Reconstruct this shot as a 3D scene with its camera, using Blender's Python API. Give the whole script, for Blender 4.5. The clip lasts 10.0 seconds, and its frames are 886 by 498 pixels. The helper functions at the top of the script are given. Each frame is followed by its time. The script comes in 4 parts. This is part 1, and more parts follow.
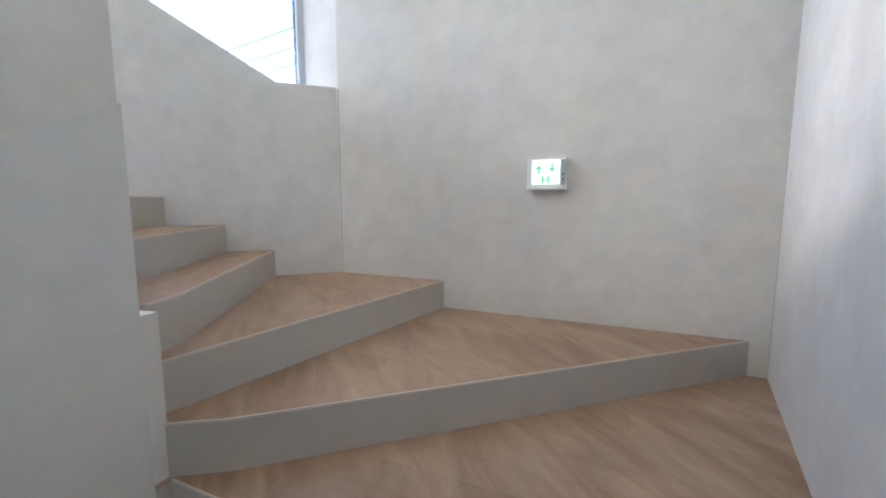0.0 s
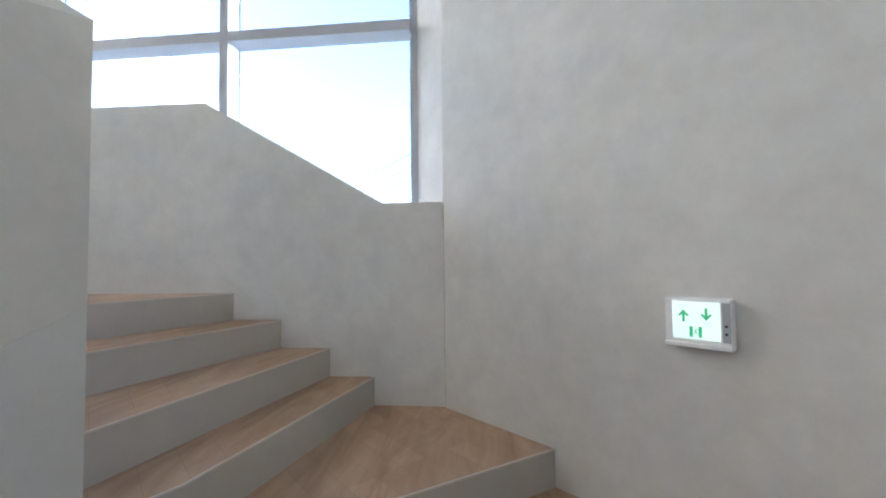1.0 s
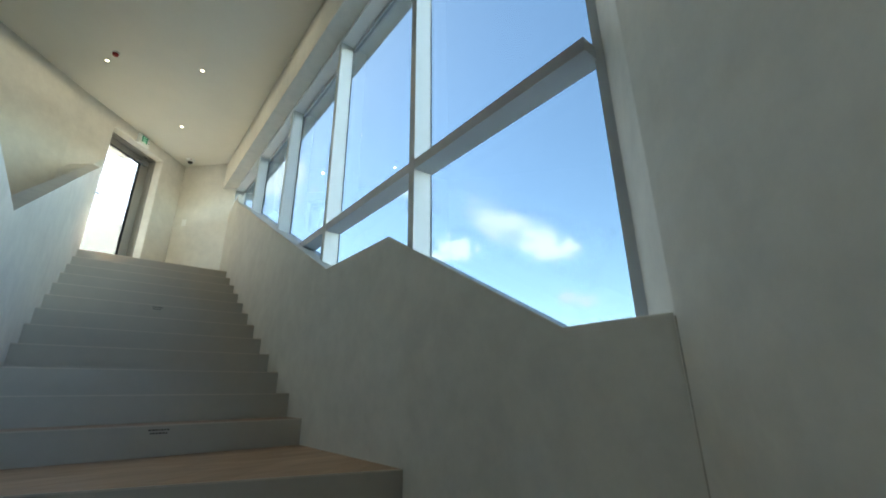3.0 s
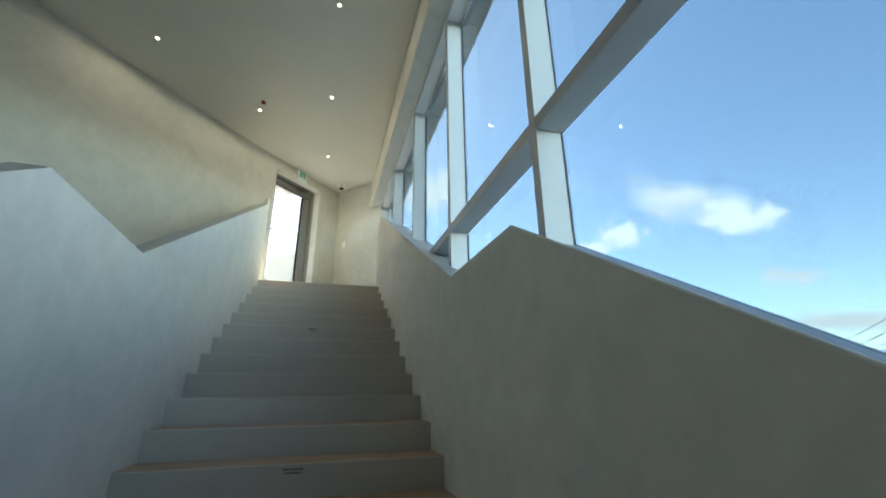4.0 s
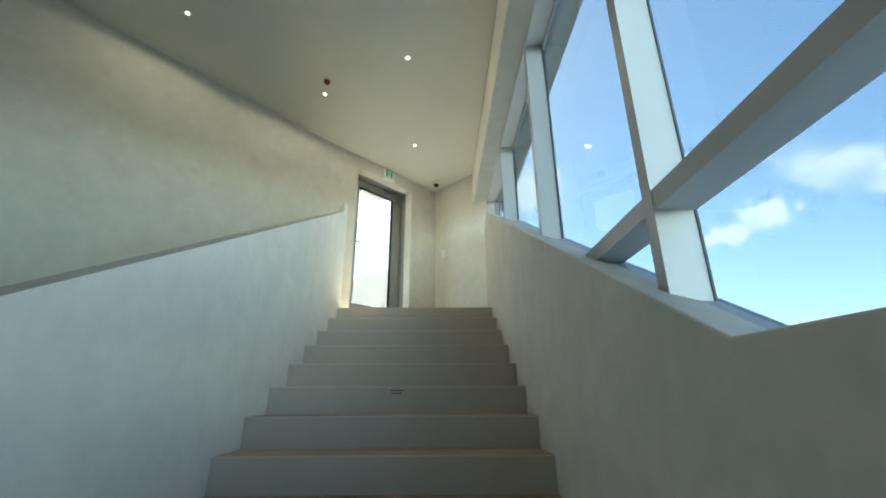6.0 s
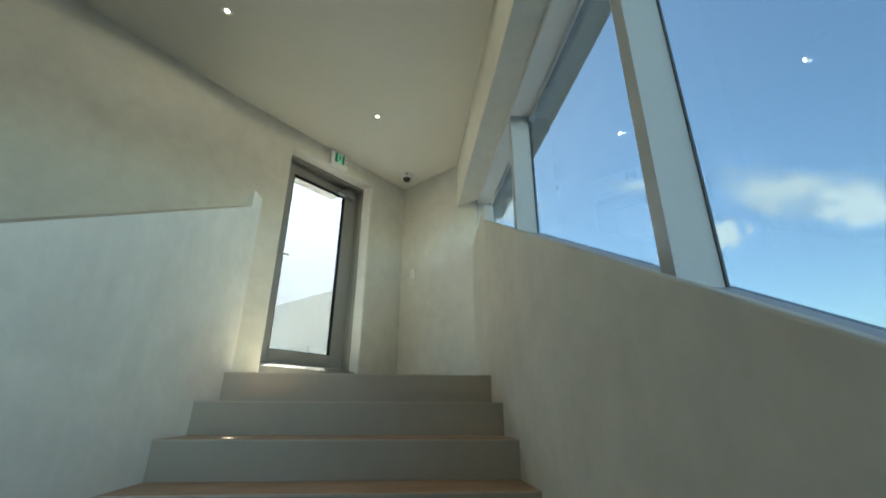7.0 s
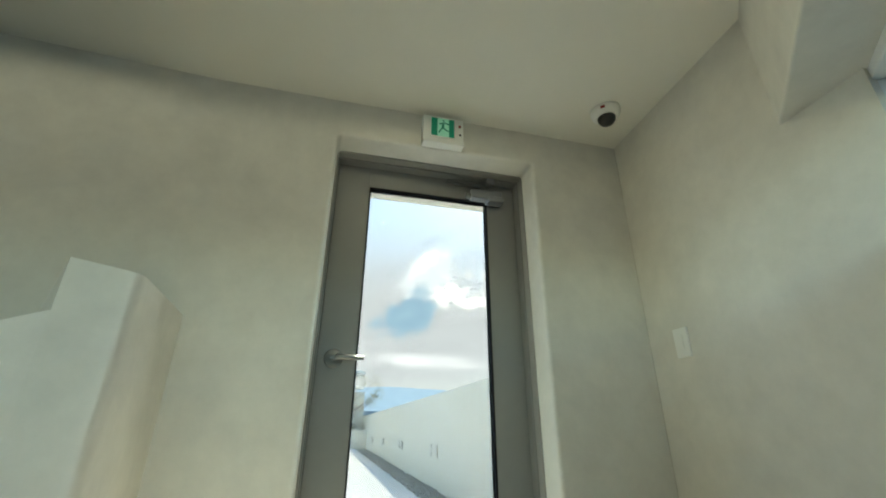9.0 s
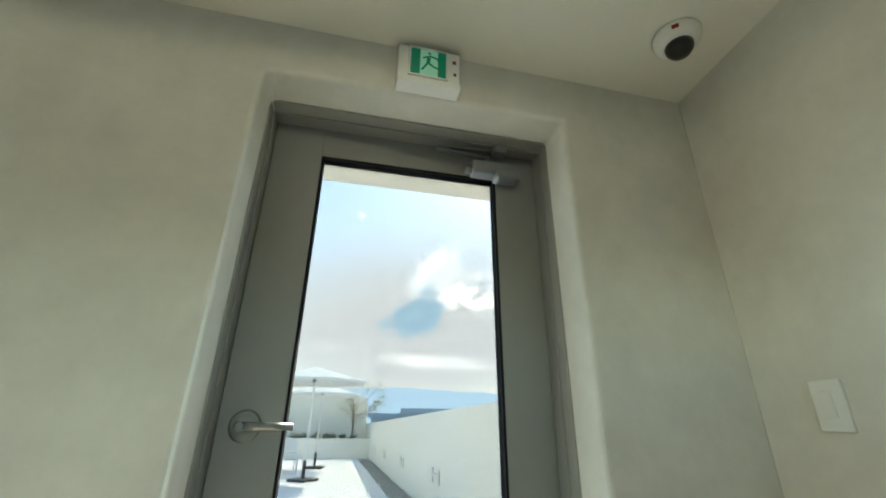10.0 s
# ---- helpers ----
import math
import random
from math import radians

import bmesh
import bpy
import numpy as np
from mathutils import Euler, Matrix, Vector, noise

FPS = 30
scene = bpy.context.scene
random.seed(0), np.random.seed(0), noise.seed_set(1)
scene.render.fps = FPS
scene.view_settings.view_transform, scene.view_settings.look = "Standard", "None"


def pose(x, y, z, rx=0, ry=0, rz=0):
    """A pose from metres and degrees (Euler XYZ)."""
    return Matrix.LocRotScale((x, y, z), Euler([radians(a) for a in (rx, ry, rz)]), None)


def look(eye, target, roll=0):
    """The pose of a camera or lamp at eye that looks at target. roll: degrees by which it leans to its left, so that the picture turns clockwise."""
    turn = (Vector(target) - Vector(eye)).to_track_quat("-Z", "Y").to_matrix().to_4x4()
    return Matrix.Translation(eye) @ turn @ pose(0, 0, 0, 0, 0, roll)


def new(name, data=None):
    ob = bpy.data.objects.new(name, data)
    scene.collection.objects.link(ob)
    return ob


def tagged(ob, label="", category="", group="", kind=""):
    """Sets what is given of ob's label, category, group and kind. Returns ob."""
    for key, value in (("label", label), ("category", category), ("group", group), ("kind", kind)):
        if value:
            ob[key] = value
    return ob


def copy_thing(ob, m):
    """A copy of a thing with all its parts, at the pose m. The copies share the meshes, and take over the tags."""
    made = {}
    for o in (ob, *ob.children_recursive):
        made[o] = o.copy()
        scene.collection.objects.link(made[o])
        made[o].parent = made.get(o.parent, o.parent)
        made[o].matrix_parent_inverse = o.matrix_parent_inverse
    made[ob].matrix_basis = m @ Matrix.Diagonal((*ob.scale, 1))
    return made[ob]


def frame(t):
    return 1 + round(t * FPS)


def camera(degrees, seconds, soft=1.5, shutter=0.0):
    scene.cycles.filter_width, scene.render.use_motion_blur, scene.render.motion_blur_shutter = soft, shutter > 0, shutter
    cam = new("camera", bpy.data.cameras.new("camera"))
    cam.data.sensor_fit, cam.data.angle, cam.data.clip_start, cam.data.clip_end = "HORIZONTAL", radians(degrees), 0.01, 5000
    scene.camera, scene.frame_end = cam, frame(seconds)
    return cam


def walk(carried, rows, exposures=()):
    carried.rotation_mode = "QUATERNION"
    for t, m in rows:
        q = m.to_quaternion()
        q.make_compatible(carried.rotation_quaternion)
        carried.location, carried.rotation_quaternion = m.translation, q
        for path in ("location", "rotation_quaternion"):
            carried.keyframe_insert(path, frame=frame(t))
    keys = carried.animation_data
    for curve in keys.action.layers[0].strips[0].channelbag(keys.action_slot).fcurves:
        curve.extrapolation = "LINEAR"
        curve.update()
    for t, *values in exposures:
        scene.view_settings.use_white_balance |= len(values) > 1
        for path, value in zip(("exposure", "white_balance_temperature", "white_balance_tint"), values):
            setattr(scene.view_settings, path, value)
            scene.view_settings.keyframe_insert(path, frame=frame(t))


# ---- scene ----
cam = camera(93.7, 10.0, soft=1.8)
PATH = [
    (0, (0.213, 0.504, 0.835), (2.074, -0.189, 0.598), 0.0),
    (0.5, (0.395, 0.219, 1.017), (2.375, -0.045, 0.925), -0.3),
    (1, (0.616, -0.065, 1.176), (2.605, 0.123, 1.256), -0.7),
    (1.5, (0.946, -0.262, 1.283), (2.833, 0.337, 1.566), -0.7),
    (2, (1.282, -0.375, 1.339), (2.978, 0.564, 1.829), -0.8),
    (2.5, (1.6, -0.425, 1.35), (3.053, 0.795, 1.982), -0.9),
    (2.7, (1.718, -0.397, 1.344), (3.07, 0.926, 1.991), -0.7),
    (3.8, (2.292, 0.037, 1.503), (2.956, 1.807, 2.157), -0.7),
    (4, (2.346, 0.155, 1.548), (2.872, 1.97, 2.202), -0.6),
    (4.5, (2.471, 0.487, 1.66), (2.643, 2.365, 2.325), -0.6),
    (5, (2.522, 0.872, 1.757), (2.426, 2.757, 2.422), -0.4),
    (5.5, (2.543, 1.279, 1.959), (2.479, 3.164, 2.623), -0.2),
    (5.7, (2.535, 1.417, 2.032), (2.502, 3.303, 2.696), -0.2),
    (6.8, (2.532, 3.153, 2.663), (2.673, 5.019, 3.369), 0.11),
    (7, (2.533, 3.449, 2.868), (2.698, 5.311, 3.578), 0.35),
    (7.5, (2.596, 4.272, 3.248), (2.768, 6.111, 4.016), 0.4),
    (8, (2.704, 4.93, 3.584), (2.306, 6.729, 4.362), 0.05),
    (8.5, (2.758, 5.542, 3.835), (1.82, 7.131, 4.605), 0.31),
    (9, (2.68, 5.893, 3.95), (1.697, 7.453, 4.723), 0.29),
    (9.5, (2.582, 6.21, 4.073), (1.58, 7.755, 4.852), 0.45),
    (10, (2.385, 6.496, 4.221), (1.372, 8.035, 4.997), 0.59),
]
LAMP_W = 0.2
# seconds, stops, kelvin, tint
EXPO = [
    (0.0, 7.17, 6800, 15),
    (0.5, 6.95, 6700, 14),
    (1.0, 6.75, 6850, 14),
    (1.5, 6.16, 7850, 22),
    (2.0, 5.8, 7700, 11),
    (2.5, 5.37, 7200, -1),
    (4.0, 4.9, 6950, -5),
    (5.5, 4.97, 7000, -6),
    (7.0, 4.4, 6750, -9),
    (7.5, 4.06, 6700, -10),
    (8.0, 4.1, 6800, -11),
    (8.5, 4.28, 6900, -12),
    (10.0, 4.28, 6900, -10),
]
# azimuth, elevation, width, height in degrees, colour, strength, softness, seed, tilt, distance, lumps
CLOUDS = [
    (48.0, 22.4, 27, 8.5, (0.93, 0.97, 1.0), 0.85, 0.42, 1.3, 26),
    (53.6, 18.8, 16, 8, (0.95, 0.98, 1.0), 0.95, 0.30, 3.3, 20, 2200, 2.8),
    (40.9, 19.0, 9, 6, (0.95, 0.98, 1.0), 0.95, 0.24, 4.1, 0, 2200, 2.8),
    (57.0, 11.3, 9, 4, (0.93, 0.97, 1.0), 0.75, 0.35, 7.7, 0),
    (60.0, 6.2, 20, 5, (0.93, 0.97, 1.0), 0.7, 0.4, 6.1, 0),
    (36.6, 17.4, 9, 5, (0.95, 0.98, 1.0), 0.95, 0.26, 9.2, 0, 2200, 2.8),
    (14.5, 27.0, 15, 11, (0.95, 0.98, 1.0), 0.95, 0.24, 2.9, 0, 2200, 2.8),
    (33.5, 26.5, 18, 4, (0.93, 0.97, 1.0), 0.95, 0.9, 8.4, 8),
    # shaded cloud body in blue-grey, then its sunlit crown and puffs in white
    (-36.8, 13.6, 17, 9, (0.50, 0.74, 1.0), 0.50, 0.24, 5.5, -32, 2150, 1.8),
    (-33.6, 18.4, 15, 11, (0.86, 0.92, 1.03), 0.72, 0.22, 4.4, -35, 2300, 2.6),
    (-34.6, 20.6, 11, 5, (1.0, 1.0, 1.03), 1.05, 0.25, 8.8, -42, 2400, 3.2),
    (-31.0, 16.6, 9, 5, (1.0, 1.0, 1.02), 1.05, 0.25, 2.2, -10, 2100, 3.2),
    (-27.8, 15.4, 8, 4, (1.0, 1.0, 1.02), 0.95, 0.3, 9.9, 0, 2100, 2.6),
    (-36.0, 7.8, 44, 5, (0.95, 0.97, 1.06), 0.75, 0.6, 7.1, 3),
    (-24.0, 18.5, 12, 10, (0.98, 0.98, 1.0), 0.95, 0.3, 6.6, -20, 2200, 2.8),
    (-20.0, 12.5, 14, 7, (0.80, 0.89, 1.0), 0.7, 0.4, 3.6, 10),
]
walk(cam, [(t, look(eye, target, roll)) for t, eye, target, roll in PATH], exposures=EXPO)

# ---- world, sun ----
SUN_AZ, SUN_EL = radians(-12), radians(47)      # azimuth from +y towards +x
world = bpy.data.worlds.new("world")
scene.world = world
world.use_nodes = True
wn = world.node_tree
sky = wn.nodes.new("ShaderNodeTexSky")
sky.sky_type = "NISHITA"
sky.sun_disc = False
sky.sun_elevation = SUN_EL
sky.sun_rotation = SUN_AZ
sky.altitude = 100
sky.air_density = 1.0
sky.dust_density = 0.55
sky.ozone_density = 0.7
wbg = wn.nodes["Background"]
wbg.inputs["Strength"].default_value = 0.15
wn.links.new(sky.outputs[0], wbg.inputs["Color"])
sun_data = bpy.data.lights.new("sun", "SUN")
sun_data.energy = 1.6
sun_data.angle = radians(0.6)
sun_data.color = (1.0, 0.95, 0.88)
sun = new("sun", sun_data)
sd = Vector((math.sin(SUN_AZ) * math.cos(SUN_EL), math.cos(SUN_AZ) * math.cos(SUN_EL), math.sin(SUN_EL)))
sun.matrix_world = look(sd * 50, (0, 0, 0))


# ---- materials ----
def mat(name, color, rough=0.6, metal=0.0, var=0.0, scale=4.0, bump=0.0, bscale=60.0, tint=None, big=0.9, spec=0.5):
    """Principled material with mottling at two scales and fine relief, in object space metres."""
    m = bpy.data.materials.new(name)
    m.use_nodes = True
    nt = m.node_tree
    b = nt.nodes["Principled BSDF"]
    b.inputs["Base Color"].default_value = (*color, 1)
    b.inputs["Roughness"].default_value = rough
    b.inputs["Metallic"].default_value = metal
    b.inputs["Specular IOR Level"].default_value = spec
    geo = nt.nodes.new("ShaderNodeNewGeometry")
    if var > 0:
        n1 = nt.nodes.new("ShaderNodeTexNoise")
        n1.inputs["Scale"].default_value = big
        n1.inputs["Detail"].default_value = 6
        n1.inputs["Roughness"].default_value = 0.6
        n1.inputs["Distortion"].default_value = 0.6
        n2 = nt.nodes.new("ShaderNodeTexNoise")
        n2.inputs["Scale"].default_value = scale
        n2.inputs["Detail"].default_value = 8
        n2.inputs["Roughness"].default_value = 0.65
        for n in (n1, n2):
            nt.links.new(geo.outputs["Position"], n.inputs["Vector"])
        add = nt.nodes.new("ShaderNodeMath")
        add.operation = "ADD"
        nt.links.new(n1.outputs["Fac"], add.inputs[0])
        nt.links.new(n2.outputs["Fac"], add.inputs[1])
        ramp = nt.nodes.new("ShaderNodeMapRange")
        ramp.inputs["From Min"].default_value = 0.7
        ramp.inputs["From Max"].default_value = 1.3
        nt.links.new(add.outputs[0], ramp.inputs["Value"])
        mix = nt.nodes.new("ShaderNodeMix")
        mix.data_type = "RGBA"
        lo = tuple(c * (1 - var) for c in color)
        hi = tint if tint else tuple(min(1, c * (1 + var * 0.6)) for c in color)
        mix.inputs["A"].default_value = (*lo, 1)
        mix.inputs["B"].default_value = (*hi, 1)
        nt.links.new(ramp.outputs[0], mix.inputs["Factor"])
        nt.links.new(mix.outputs["Result"], b.inputs["Base Color"])
        rr = nt.nodes.new("ShaderNodeMapRange")
        rr.inputs["To Min"].default_value = max(0.02, rough - 0.08)
        rr.inputs["To Max"].default_value = min(1.0, rough + 0.08)
        nt.links.new(n2.outputs["Fac"], rr.inputs["Value"])
        nt.links.new(rr.outputs[0], b.inputs["Roughness"])
    if bump > 0:
        n3 = nt.nodes.new("ShaderNodeTexNoise")
        n3.inputs["Scale"].default_value = bscale
        n3.inputs["Detail"].default_value = 5
        nt.links.new(geo.outputs["Position"], n3.inputs["Vector"])
        n4 = nt.nodes.new("ShaderNodeTexNoise")
        n4.inputs["Scale"].default_value = bscale / 12
        n4.inputs["Detail"].default_value = 3
        nt.links.new(geo.outputs["Position"], n4.inputs["Vector"])
        ad = nt.nodes.new("ShaderNodeMath")
        ad.operation = "MULTIPLY_ADD"
        ad.inputs[1].default_value = 4.0
        nt.links.new(n4.outputs["Fac"], ad.inputs[0])
        nt.links.new(n3.outputs["Fac"], ad.inputs[2])
        bp = nt.nodes.new("ShaderNodeBump")
        bp.inputs["Strength"].default_value = 1.0
        bp.inputs["Distance"].default_value = bump
        nt.links.new(ad.outputs[0], bp.inputs["Height"])
        nt.links.new(bp.outputs[0], b.inputs["Normal"])
    return m


def glow(name, color, strength):
    m = bpy.data.materials.new(name)
    m.use_nodes = True
    b = m.node_tree.nodes["Principled BSDF"]
    b.inputs["Base Color"].default_value = (*color, 1)
    b.inputs["Emission Color"].default_value = (*color, 1)
    b.inputs["Emission Strength"].default_value = strength
    return m


def glass_mat(name, tint, gloss):
    """Pane whose tint dims the view outside: see-through with a Fresnel-driven mirror gloss."""
    m = bpy.data.materials.new(name)
    m.use_nodes = True
    nt = m.node_tree
    nt.nodes.remove(nt.nodes["Principled BSDF"])
    tr = nt.nodes.new("ShaderNodeBsdfTransparent")
    tr.inputs["Color"].default_value = (*tint, 1)
    gl = nt.nodes.new("ShaderNodeBsdfGlossy")
    gl.inputs["Roughness"].default_value = 0.0
    lw = nt.nodes.new("ShaderNodeLayerWeight")
    lw.inputs["Blend"].default_value = 0.5
    pw = nt.nodes.new("ShaderNodeMath")
    pw.operation = "POWER"
    pw.inputs[1].default_value = 4.5
    nt.links.new(lw.outputs["Facing"], pw.inputs[0])
    fr = nt.nodes.new("ShaderNodeMapRange")
    fr.inputs["To Min"].default_value = gloss
    fr.inputs["To Max"].default_value = 0.35
    nt.links.new(pw.outputs[0], fr.inputs["Value"])
    mx = nt.nodes.new("ShaderNodeMixShader")
    nt.links.new(fr.outputs[0], mx.inputs[0])
    nt.links.new(tr.outputs[0], mx.inputs[1])
    nt.links.new(gl.outputs[0], mx.inputs[2])
    nt.links.new(mx.outputs[0], nt.nodes["Material Output"].inputs["Surface"])
    return m


def wood_mat(name):
    """Brown wood-look tread covering with long soft streaks."""
    m = mat(name, (0.30, 0.20, 0.13), rough=0.42, bump=0.0004, bscale=50)
    nt = m.node_tree
    b = nt.nodes["Principled BSDF"]
    geo = nt.nodes.new("ShaderNodeNewGeometry")
    mp = nt.nodes.new("ShaderNodeMapping")
    mp.inputs["Rotation"].default_value = (0, 0, radians(-46))
    mp.inputs["Scale"].default_value = (1.0, 5.5, 2)
    nt.links.new(geo.outputs["Position"], mp.inputs["Vector"])
    n1 = nt.nodes.new("ShaderNodeTexNoise")
    n1.inputs["Scale"].default_value = 1.3
    n1.inputs["Detail"].default_value = 9
    n1.inputs["Roughness"].default_value = 0.62
    n1.inputs["Distortion"].default_value = 1.2
    nt.links.new(mp.outputs[0], n1.inputs["Vector"])
    cr = nt.nodes.new("ShaderNodeValToRGB")
    cr.color_ramp.elements[0].position = 0.3
    cr.color_ramp.elements[0].color = (0.35, 0.205, 0.12, 1)
    cr.color_ramp.elements[1].position = 0.72
    cr.color_ramp.elements[1].color = (0.57, 0.385, 0.255, 1)
    nt.links.new(n1.outputs["Fac"], cr.inputs[0])
    # boards of slightly different tone, laid along the end wall
    mb = nt.nodes.new("ShaderNodeMapping")
    mb.inputs["Rotation"].default_value = (0, 0, radians(-46))
    nt.links.new(geo.outputs["Position"], mb.inputs["Vector"])
    br = nt.nodes.new("ShaderNodeTexBrick")
    br.inputs["Color1"].default_value = (0.90, 0.90, 0.90, 1)
    br.inputs["Color2"].default_value = (1.06, 1.05, 1.04, 1)
    br.inputs["Mortar"].default_value = (0.72, 0.70, 0.68, 1)
    br.inputs["Scale"].default_value = 1.0
    br.inputs["Mortar Size"].default_value = 0.0012
    br.inputs["Mortar Smooth"].default_value = 0.6
    br.inputs["Brick Width"].default_value = 0.92
    br.inputs["Row Height"].default_value = 0.125
    nt.links.new(mb.outputs[0], br.inputs["Vector"])
    mul = nt.nodes.new("ShaderNodeMix")
    mul.data_type = "RGBA"
    mul.blend_type = "MULTIPLY"
    mul.inputs["Factor"].default_value = 1.0
    nt.links.new(cr.outputs[0], mul.inputs["A"])
    nt.links.new(br.outputs["Color"], mul.inputs["B"])
    nt.links.new(mul.outputs["Result"], b.inputs["Base Color"])
    return m


M_PLASTER = mat("plaster", (0.725, 0.70, 0.645), rough=0.82, var=0.12, scale=7.5, bump=0.0006, bscale=30, tint=(0.775, 0.75, 0.69), big=1.5)
M_DADO = mat("plaster_dado", (0.69, 0.685, 0.65), rough=0.75, var=0.08, scale=7, bump=0.0006, bscale=26, tint=(0.74, 0.735, 0.70))
M_JOINT = mat("joint_grime", (0.56, 0.53, 0.47), rough=0.9, var=0.3, scale=14)
M_CEIL = mat("ceiling_paint", (0.83, 0.805, 0.735), rough=0.9, var=0.03, scale=3, bump=0.0004, bscale=70)
M_RISER = mat("riser_paint", (0.53, 0.495, 0.44), rough=0.55, var=0.06, scale=9, bump=0.0003, bscale=60)
M_TREAD = wood_mat("tread_wood")
M_LAND = mat("landing_covering", (0.48, 0.44, 0.375), rough=0.38, var=0.08, scale=4, bump=0.0003, bscale=40)
M_NOSE = mat("nosing_strip", (0.66, 0.60, 0.53), rough=0.5, var=0.1, scale=30)
M_WHITE = mat("white_frame", (0.80, 0.81, 0.82), rough=0.35, var=0.03, scale=8)
M_FRAME = mat("window_frame_paint", (0.50, 0.515, 0.54), rough=0.4, var=0.04, scale=8)
M_ALU = mat("door_aluminium", (0.27, 0.27, 0.265), rough=0.42, metal=0.2, var=0.05, scale=12)
M_ALU2 = mat("door_frame_aluminium", (0.33, 0.32, 0.30), rough=0.45, metal=0.2, var=0.05, scale=12)
M_GASKET = mat("black_gasket", (0.012, 0.012, 0.014), rough=0.95, spec=0.1)
M_SEAL = mat("grey_seal", (0.07, 0.075, 0.08), rough=0.8)
# dark tints hold down the outdoor brightness seen through the panes
M_GLASS = glass_mat("window_glass", (0.190, 0.210, 0.226), 0.02)
M_DGLASS = glass_mat("door_glass", (0.31, 0.302, 0.298), 0.004)
M_PLASTIC = mat("white_plastic", (0.86, 0.86, 0.83), rough=0.4, var=0.02, scale=20)
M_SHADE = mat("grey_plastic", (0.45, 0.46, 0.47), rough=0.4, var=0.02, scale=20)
M_FITTING = mat("beige_fitting", (0.66, 0.63, 0.58), rough=0.5, var=0.05, scale=20)
M_DARK = mat("dark_plastic", (0.02, 0.02, 0.022), rough=0.3)
M_RED = mat("red_plastic", (0.30, 0.02, 0.015), rough=0.4)
M_STEEL = mat("brushed_steel", (0.25, 0.25, 0.25), rough=0.33, metal=1.0, var=0.06, scale=40)
M_CLOSER = mat("closer_grey", (0.24, 0.25, 0.27), rough=0.4, metal=0.5, var=0.04, scale=20)
M_SIGNLIT = glow("sign_lit_white", (0.74, 1.0, 0.98), 0.0065)
M_GREEN = glow("sign_green", (0.02, 0.50, 0.24), 0.005)
M_GREEN2 = glow("sign_green_dim", (0.005, 0.16, 0.09), 0.015)
M_PALE = glow("sign_pale", (0.36, 0.70, 0.54), 0.008)
M_FAINT = glow("sign_faint", (0.55, 0.85, 0.78), 0.010)
M_LAMP = glow("lamp_lens", (1.0, 0.86, 0.62), 0.6)
M_INK = mat("grey_print", (0.10, 0.095, 0.09), rough=0.7)
M_OUTWALL = mat("terrace_plaster", (0.92, 0.865, 0.755), rough=0.85, var=0.04, scale=5)
M_PAVE = mat("terrace_paving", (0.80, 0.79, 0.77), rough=0.7, var=0.05, scale=6)
M_GRAVEL = mat("gravel", (0.50, 0.475, 0.43), rough=0.9, var=0.4, scale=25, big=14)
M_FABRIC = mat("umbrella_fabric", (0.80, 0.79, 0.75), rough=0.9, var=0.03, scale=20)
M_POLE = mat("white_pole", (0.78, 0.78, 0.78), rough=0.4)
M_BASE = mat("dark_base", (0.06, 0.06, 0.065), rough=0.6, var=0.1, scale=20)
M_BARK = mat("bark", (0.16, 0.12, 0.09), rough=0.9, var=0.2, scale=30)
M_LEAF = mat("autumn_leaf", (0.48, 0.31, 0.08), rough=0.6, var=0.3, scale=20, tint=(0.36, 0.36, 0.10))
M_SHRUB = mat("shrub_leaf", (0.05, 0.09, 0.04), rough=0.6, var=0.4, scale=20, tint=(0.12, 0.13, 0.05))
M_HILL = mat("far_hill_glow", (0.24, 0.34, 0.46), rough=1.0, var=0.05, scale=0.01, big=0.004)
# hills emit pale blue: air haze and daylight put into the material
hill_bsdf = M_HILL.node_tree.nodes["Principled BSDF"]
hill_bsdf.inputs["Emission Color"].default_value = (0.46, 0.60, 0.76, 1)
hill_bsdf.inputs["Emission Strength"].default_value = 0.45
# distance haze is put into this blue-grey, for far walls and roofs alike
M_ROOF = mat("far_roof", (0.32, 0.40, 0.50), rough=0.8, var=0.1, scale=0.3)
M_SOIL = mat("planter_soil", (0.10, 0.085, 0.07), rough=1.0, var=0.3, scale=20)
M_GROUND = mat("far_ground", (0.44, 0.43, 0.39), rough=1.0, var=0.2, scale=0.05, big=0.01)
M_METALPOST = mat("galvanised_post", (0.35, 0.36, 0.37), rough=0.5, metal=0.6)


# ---- mesh helpers ----
def link(name, bm, material, parent=None, label="", smooth=False):
    bmesh.ops.recalc_face_normals(bm, faces=bm.faces)
    me = bpy.data.meshes.new(name)
    bm.to_mesh(me)
    bm.free()
    if smooth:
        for p in me.polygons:
            p.use_smooth = True
    me.materials.append(material)
    ob = new(name, me)
    if parent:
        ob.parent = parent
    if label:
        ob["label"] = label
    return ob


def part(name, bm, material, parent, label="", smooth=False):
    return link(name, bm, material, parent, label, smooth)


def thing(name, m, label, category, group="", kind=""):
    e = new(name)
    e.matrix_world = m
    e.empty_display_size = 0.1
    return tagged(e, label, category, group, kind)


